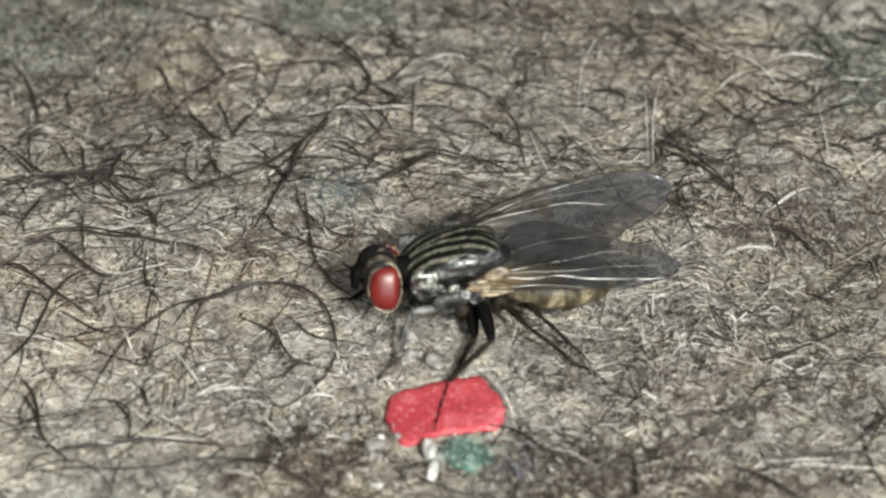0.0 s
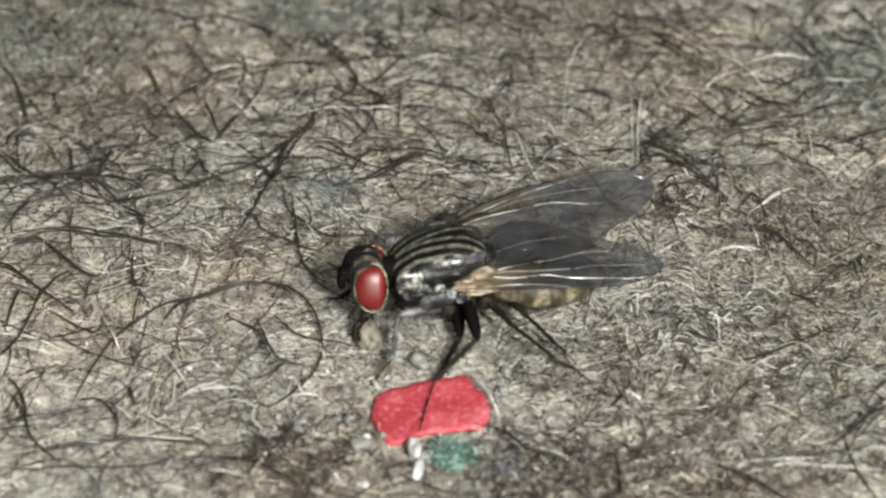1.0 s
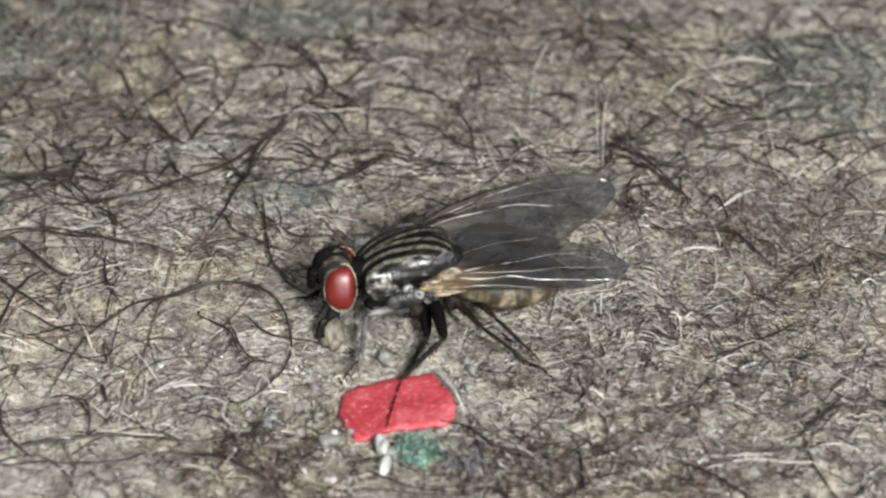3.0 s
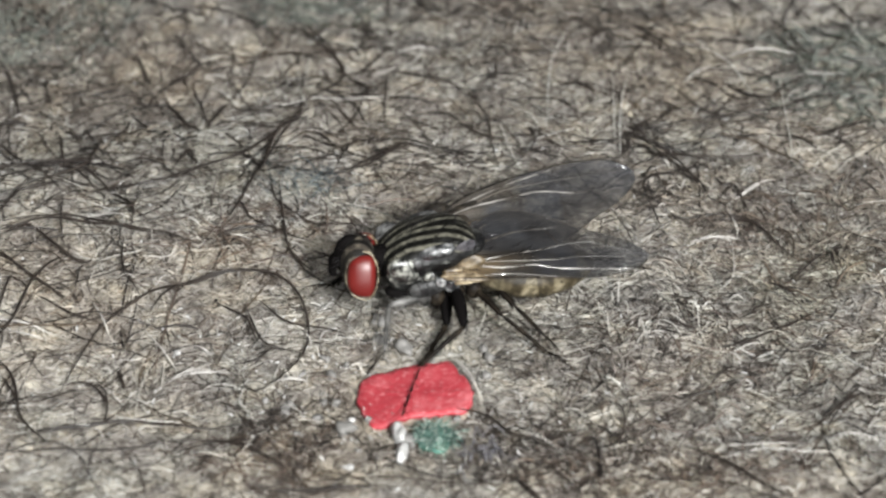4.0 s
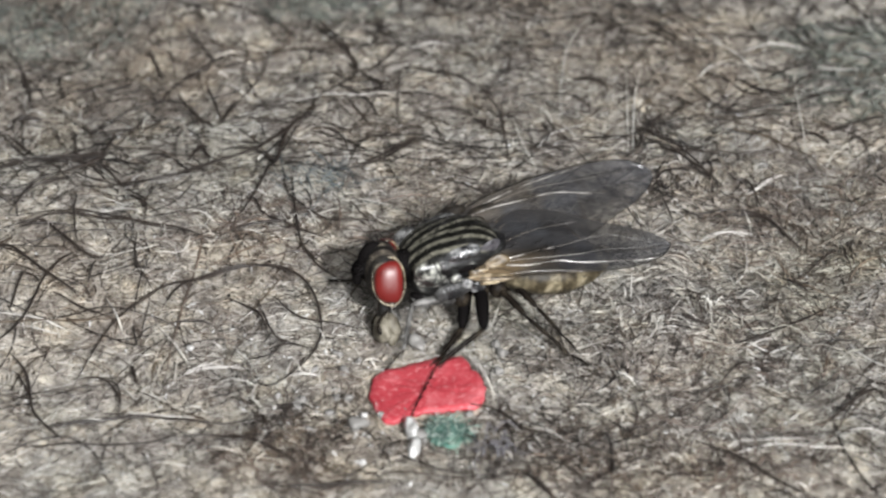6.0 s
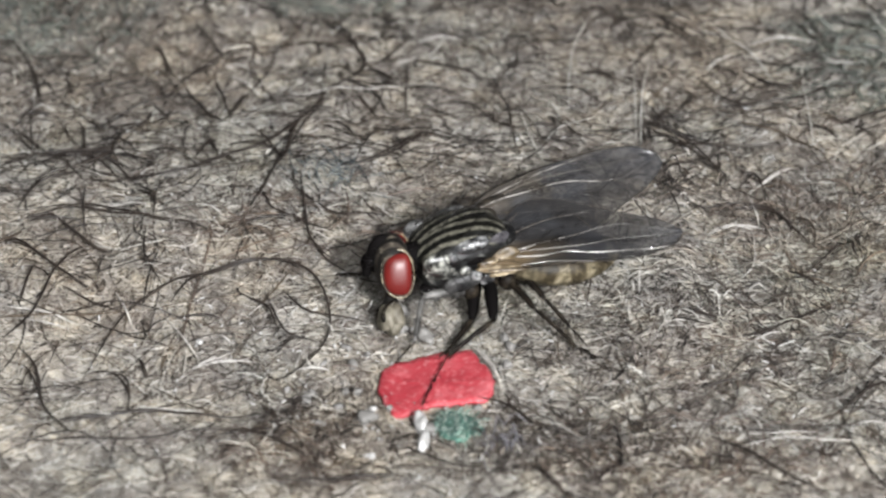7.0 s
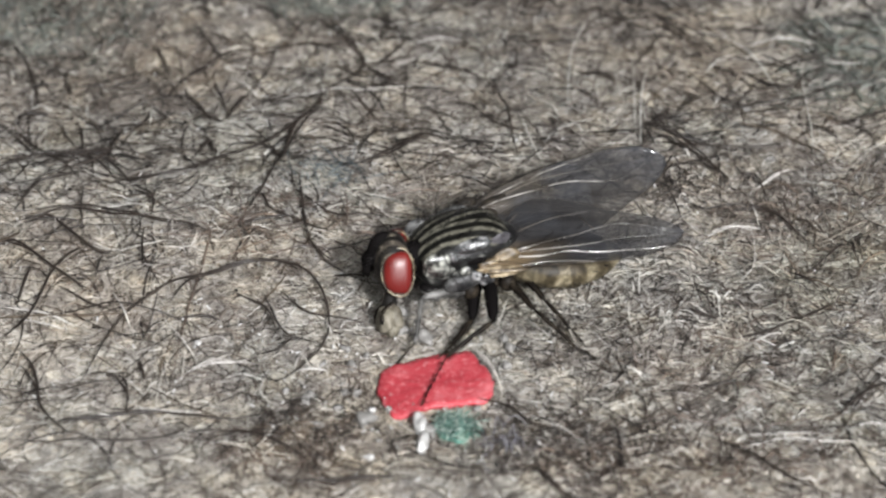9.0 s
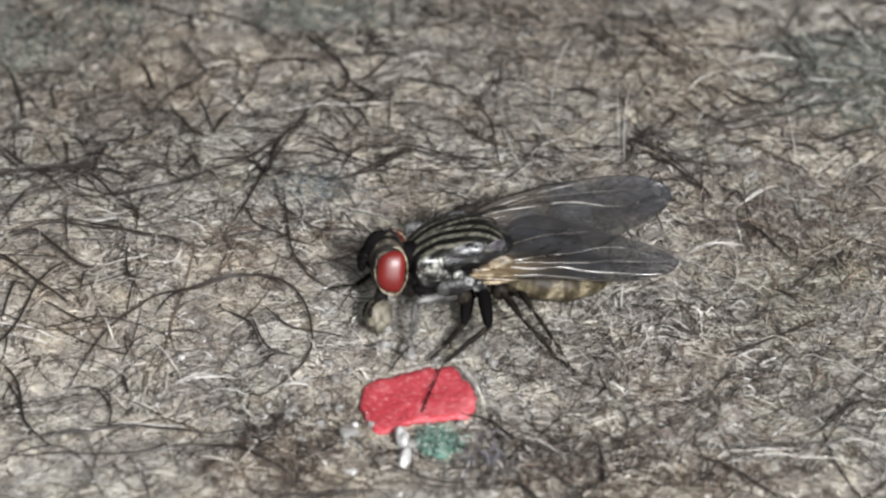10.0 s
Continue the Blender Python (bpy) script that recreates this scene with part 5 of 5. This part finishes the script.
# ---- what moves ----
FLY_ROWS = [
    (0, -0.170, -3.473, 0.008, 0.29, 0.74, 11.42),
    (0.5, -0.148, -3.454, 0.001, -0.01, 0.66, 10.77),
    (1, -0.140, -3.450, 0.000, -0.00, 0.00, 11.00),
    (1.5, -0.145, -3.476, 0.009, 0.50, 0.67, 11.98),
    (2, -0.127, -3.471, 0.003, 0.57, 0.35, 11.22),
    (3.5, -0.131, -3.520, 0.019, -0.02, 0.49, 11.45),
    (4, -0.010, -3.521, 0.024, 0.30, 0.23, 10.81),
    (4.3, -0.062, -3.508, 0.006, 0.32, 1.59, 11.58),
    (4.5, -0.021, -3.417, 0.026, 0.34, 2.61, 10.58),
    (4.6, 0.170, -3.414, 0.028, 0.30, 3.10, 10.80),
    (5, 0.227, -3.414, 0.035, 0.18, 3.82, 11.61),
    (5.5, 0.316, -3.697, 0.037, -0.50, 1.01, 15.03),
    (5.7, 0.221, -3.945, 0.045, -0.54, 0.69, 17.44),
    (6.8, 0.274, -3.794, 0.009, -0.67, 0.01, 17.27),
    (7, 0.271, -3.821, 0.024, -0.69, -0.05, 16.76),
    (7.5, 0.285, -3.814, 0.017, -0.51, -0.14, 16.31),
    (8, 0.255, -3.875, 0.018, -0.83, 0.42, 17.67),
    (8.5, 0.258, -3.838, 0.021, -0.45, 0.43, 17.55),
    (9, 0.279, -3.756, 0.016, -0.35, 1.02, 15.85),
    (9.3, 0.279, -3.756, 0.016, -0.35, 1.02, 15.85),
    (9.5, 0.531, -3.332, 0.044, -1.75, 4.26, 11.05),
    (9.7, 0.536, -3.248, -0.003, -1.43, 4.13, 10.11),
    (10, 0.537, -3.282, 0.032, -0.95, 3.75, 11.60),
]


MOUTH_ROWS = [
    (0, (-1.72, 0.00, 1.48)),
    (0.45, (-1.72, 0.00, 1.48)),
    (0.7, (-1.86, -0.90, 0.39)),
    (1, (-1.98, -0.90, 0.30)),
    (1.5, (-2.36, -0.90, 0.55)),
    (2, (-2.21, -0.90, 0.49)),
    (3.3, (-2.12, -0.90, 0.33)),
    (3.45, (-1.90, -0.50, 1.1)),
    (3.55, (-1.72, 0.00, 1.48)),
    (4.0, (-1.72, 0.00, 1.48)),
    (4.1, (-1.86, -0.90, 0.36)),
    (4.3, (-1.96, -0.90, 0.27)),
    (4.5, (-1.72, 0.00, 1.48)),
    (4.8, (-1.99, -0.90, 0.27)),
    (5.4, (-1.90, -0.90, 0.62)),
    (5.7, (-1.91, -0.90, 0.28)),
    (6.8, (-2.08, -0.90, 0.42)),
    (7.5, (-2.10, -0.90, 0.38)),
    (8.5, (-2.07, -0.90, 0.46)),
    (9.2, (-2.10, -0.90, 0.21)),
    (9.4, (-2.06, -0.90, 0.15)),
    (9.6, (-2.14, -0.90, 0.46)),
    (10, (-2.16, -0.90, 0.40)),
]
STEPS = {
    "fore_near": [(0.0, (-1.30, -5.60, 0.35)), (0.2, (-2.30, -5.90, 0.35)), (0.4, (-2.10, -6.50, 0.20)), (0.5, (-1.95, -6.75, 0.03)), (3.7, (-1.95, -6.75, 0.03)), (4.1, (-1.32, -6.50, 0.03)), (5.0, (-1.60, -6.52, 0.03)), (5.4, (-1.39, -6.74, 0.03)), (10.0, (-1.32, -6.76, 0.03))],
    "mid_near": [(0.0, (-0.52, -8.30, 0.13)), (5.0, (-0.58, -8.45, 0.13)), (9.3, (-0.64, -8.55, 0.13)), (9.55, (-0.20, -8.20, 0.13)), (10.0, (-0.20, -8.20, 0.13))],
    "hind_near": [(0.0, (3.75, -6.40, 0.07)), (10.0, (3.79, -6.46, 0.07))],
}
# seconds, the point towards which the wing lies, and its lean
WING_NEAR = [(0, (5.92, -0.98, 1.50), 10), (1, (5.92, -0.88, 1.41), 10), (2, (5.92, -0.98, 1.43), 10), (3.5, (5.92, -0.92, 1.44), 10), (4, (5.90, -0.80, 1.34), 10), (4.5, (5.90, -0.78, 1.34), 10), (5, (5.92, -0.95, 1.53), 10), (5.5, (5.91, -0.98, 1.43), 10), (7, (5.92, -1.18, 1.69), 10), (7.5, (5.92, -1.14, 1.69), 10), (8.5, (5.92, -1.19, 1.81), 10), (9, (5.92, -1.12, 1.84), 10), (9.5, (5.92, -1.00, 1.69), 10), (10, (5.92, -1.12, 1.61), 10)]
WING_FAR = [(0, (6.46, 3.07, 1.95), 20), (1, (6.41, 3.20, 1.86), 20), (2, (6.38, 3.27, 1.80), 20), (3.5, (6.33, 3.40, 1.83), 20), (4, (6.29, 3.48, 1.80), 20), (4.5, (6.32, 3.41, 1.80), 20), (5, (6.40, 3.22, 2.00), 20), (5.5, (6.54, 2.84, 1.86), 20), (7, (6.51, 2.92, 2.05), 20), (7.5, (6.50, 2.96, 2.05), 20), (8.5, (6.55, 2.76, 2.22), 20), (9, (6.50, 2.92, 2.20), 20), (9.5, (6.45, 3.05, 1.85), 20), (10, (6.53, 2.85, 1.98), 20)]


def fly_pose(row):
    t, x, y, z, rx, ry, rz = row
    return pose(x * MM, y * MM, z * MM, rx, ry, rz)


def motions():
    walk(fly, [(row[0], fly_pose(row)) for row in FLY_ROWS])
    first = fly_pose((7.0, 0.271, -3.821, 0.024, -0.69, -0.05, 16.76))
    # the sponging mouth reaches down and draws back
    neck = (Matrix.Translation(Vector(head["pivot"]) * MM) @ pose(0, 0, 0, 0, 0, -9)).inverted()
    rest_tip = Vector((PROB_AT[0] - 0.24, -0.34, PROB_AT[2] - 0.78)) - Vector(PROB_AT)
    rows = []
    for t, tip in MOUTH_ROWS:
        way = Vector(tip) - Vector(PROB_AT)
        turn = rest_tip.rotation_difference(Vector((way.x, way.y, min(way.z, -0.3)))).to_matrix()
        rows.append((t, neck @ Matrix.Translation((Vector(tip) - turn @ rest_tip) * MM) @ turn.to_4x4()))
    walk(prob, rows)
    walk(labellum, rows)
    # the feet stay where they stand while the body sways
    for key, (hip, knee, ankle, foot) in LEGS.items():
        hip_v, rest = Vector(hip), Vector(foot) - Vector(hip)
        still = first @ (Vector(foot) * MM) / MM
        steps = STEPS.get(key, [(0.0, tuple(still))])
        rows = []
        for t in sorted({row[0] for row in FLY_ROWS} | {step[0] for step in steps}):
            planted = Vector([float(np.interp(t, [step[0] for step in steps], [step[1][k] for step in steps])) for k in range(3)])
            body = [float(np.interp(t, [row[0] for row in FLY_ROWS], [row[k] for row in FLY_ROWS])) for k in range(7)]
            here = fly_pose(body).inverted() @ (planted * MM) / MM
            turn = rest.rotation_difference(here - hip_v).to_matrix().to_4x4()
            rows.append((t, Matrix.Translation(hip_v * MM) @ turn))
        walk(LEG_OBJECTS[key], rows)
    walk(wing_near, [(t, wing_pose((0.22, -1.08, 1.66), tip, lean)) for t, tip, lean in WING_NEAR])
    walk(wing_far, [(t, wing_pose((0.60, 0.98, 2.05), tip, lean)) for t, tip, lean in WING_FAR])


motions()
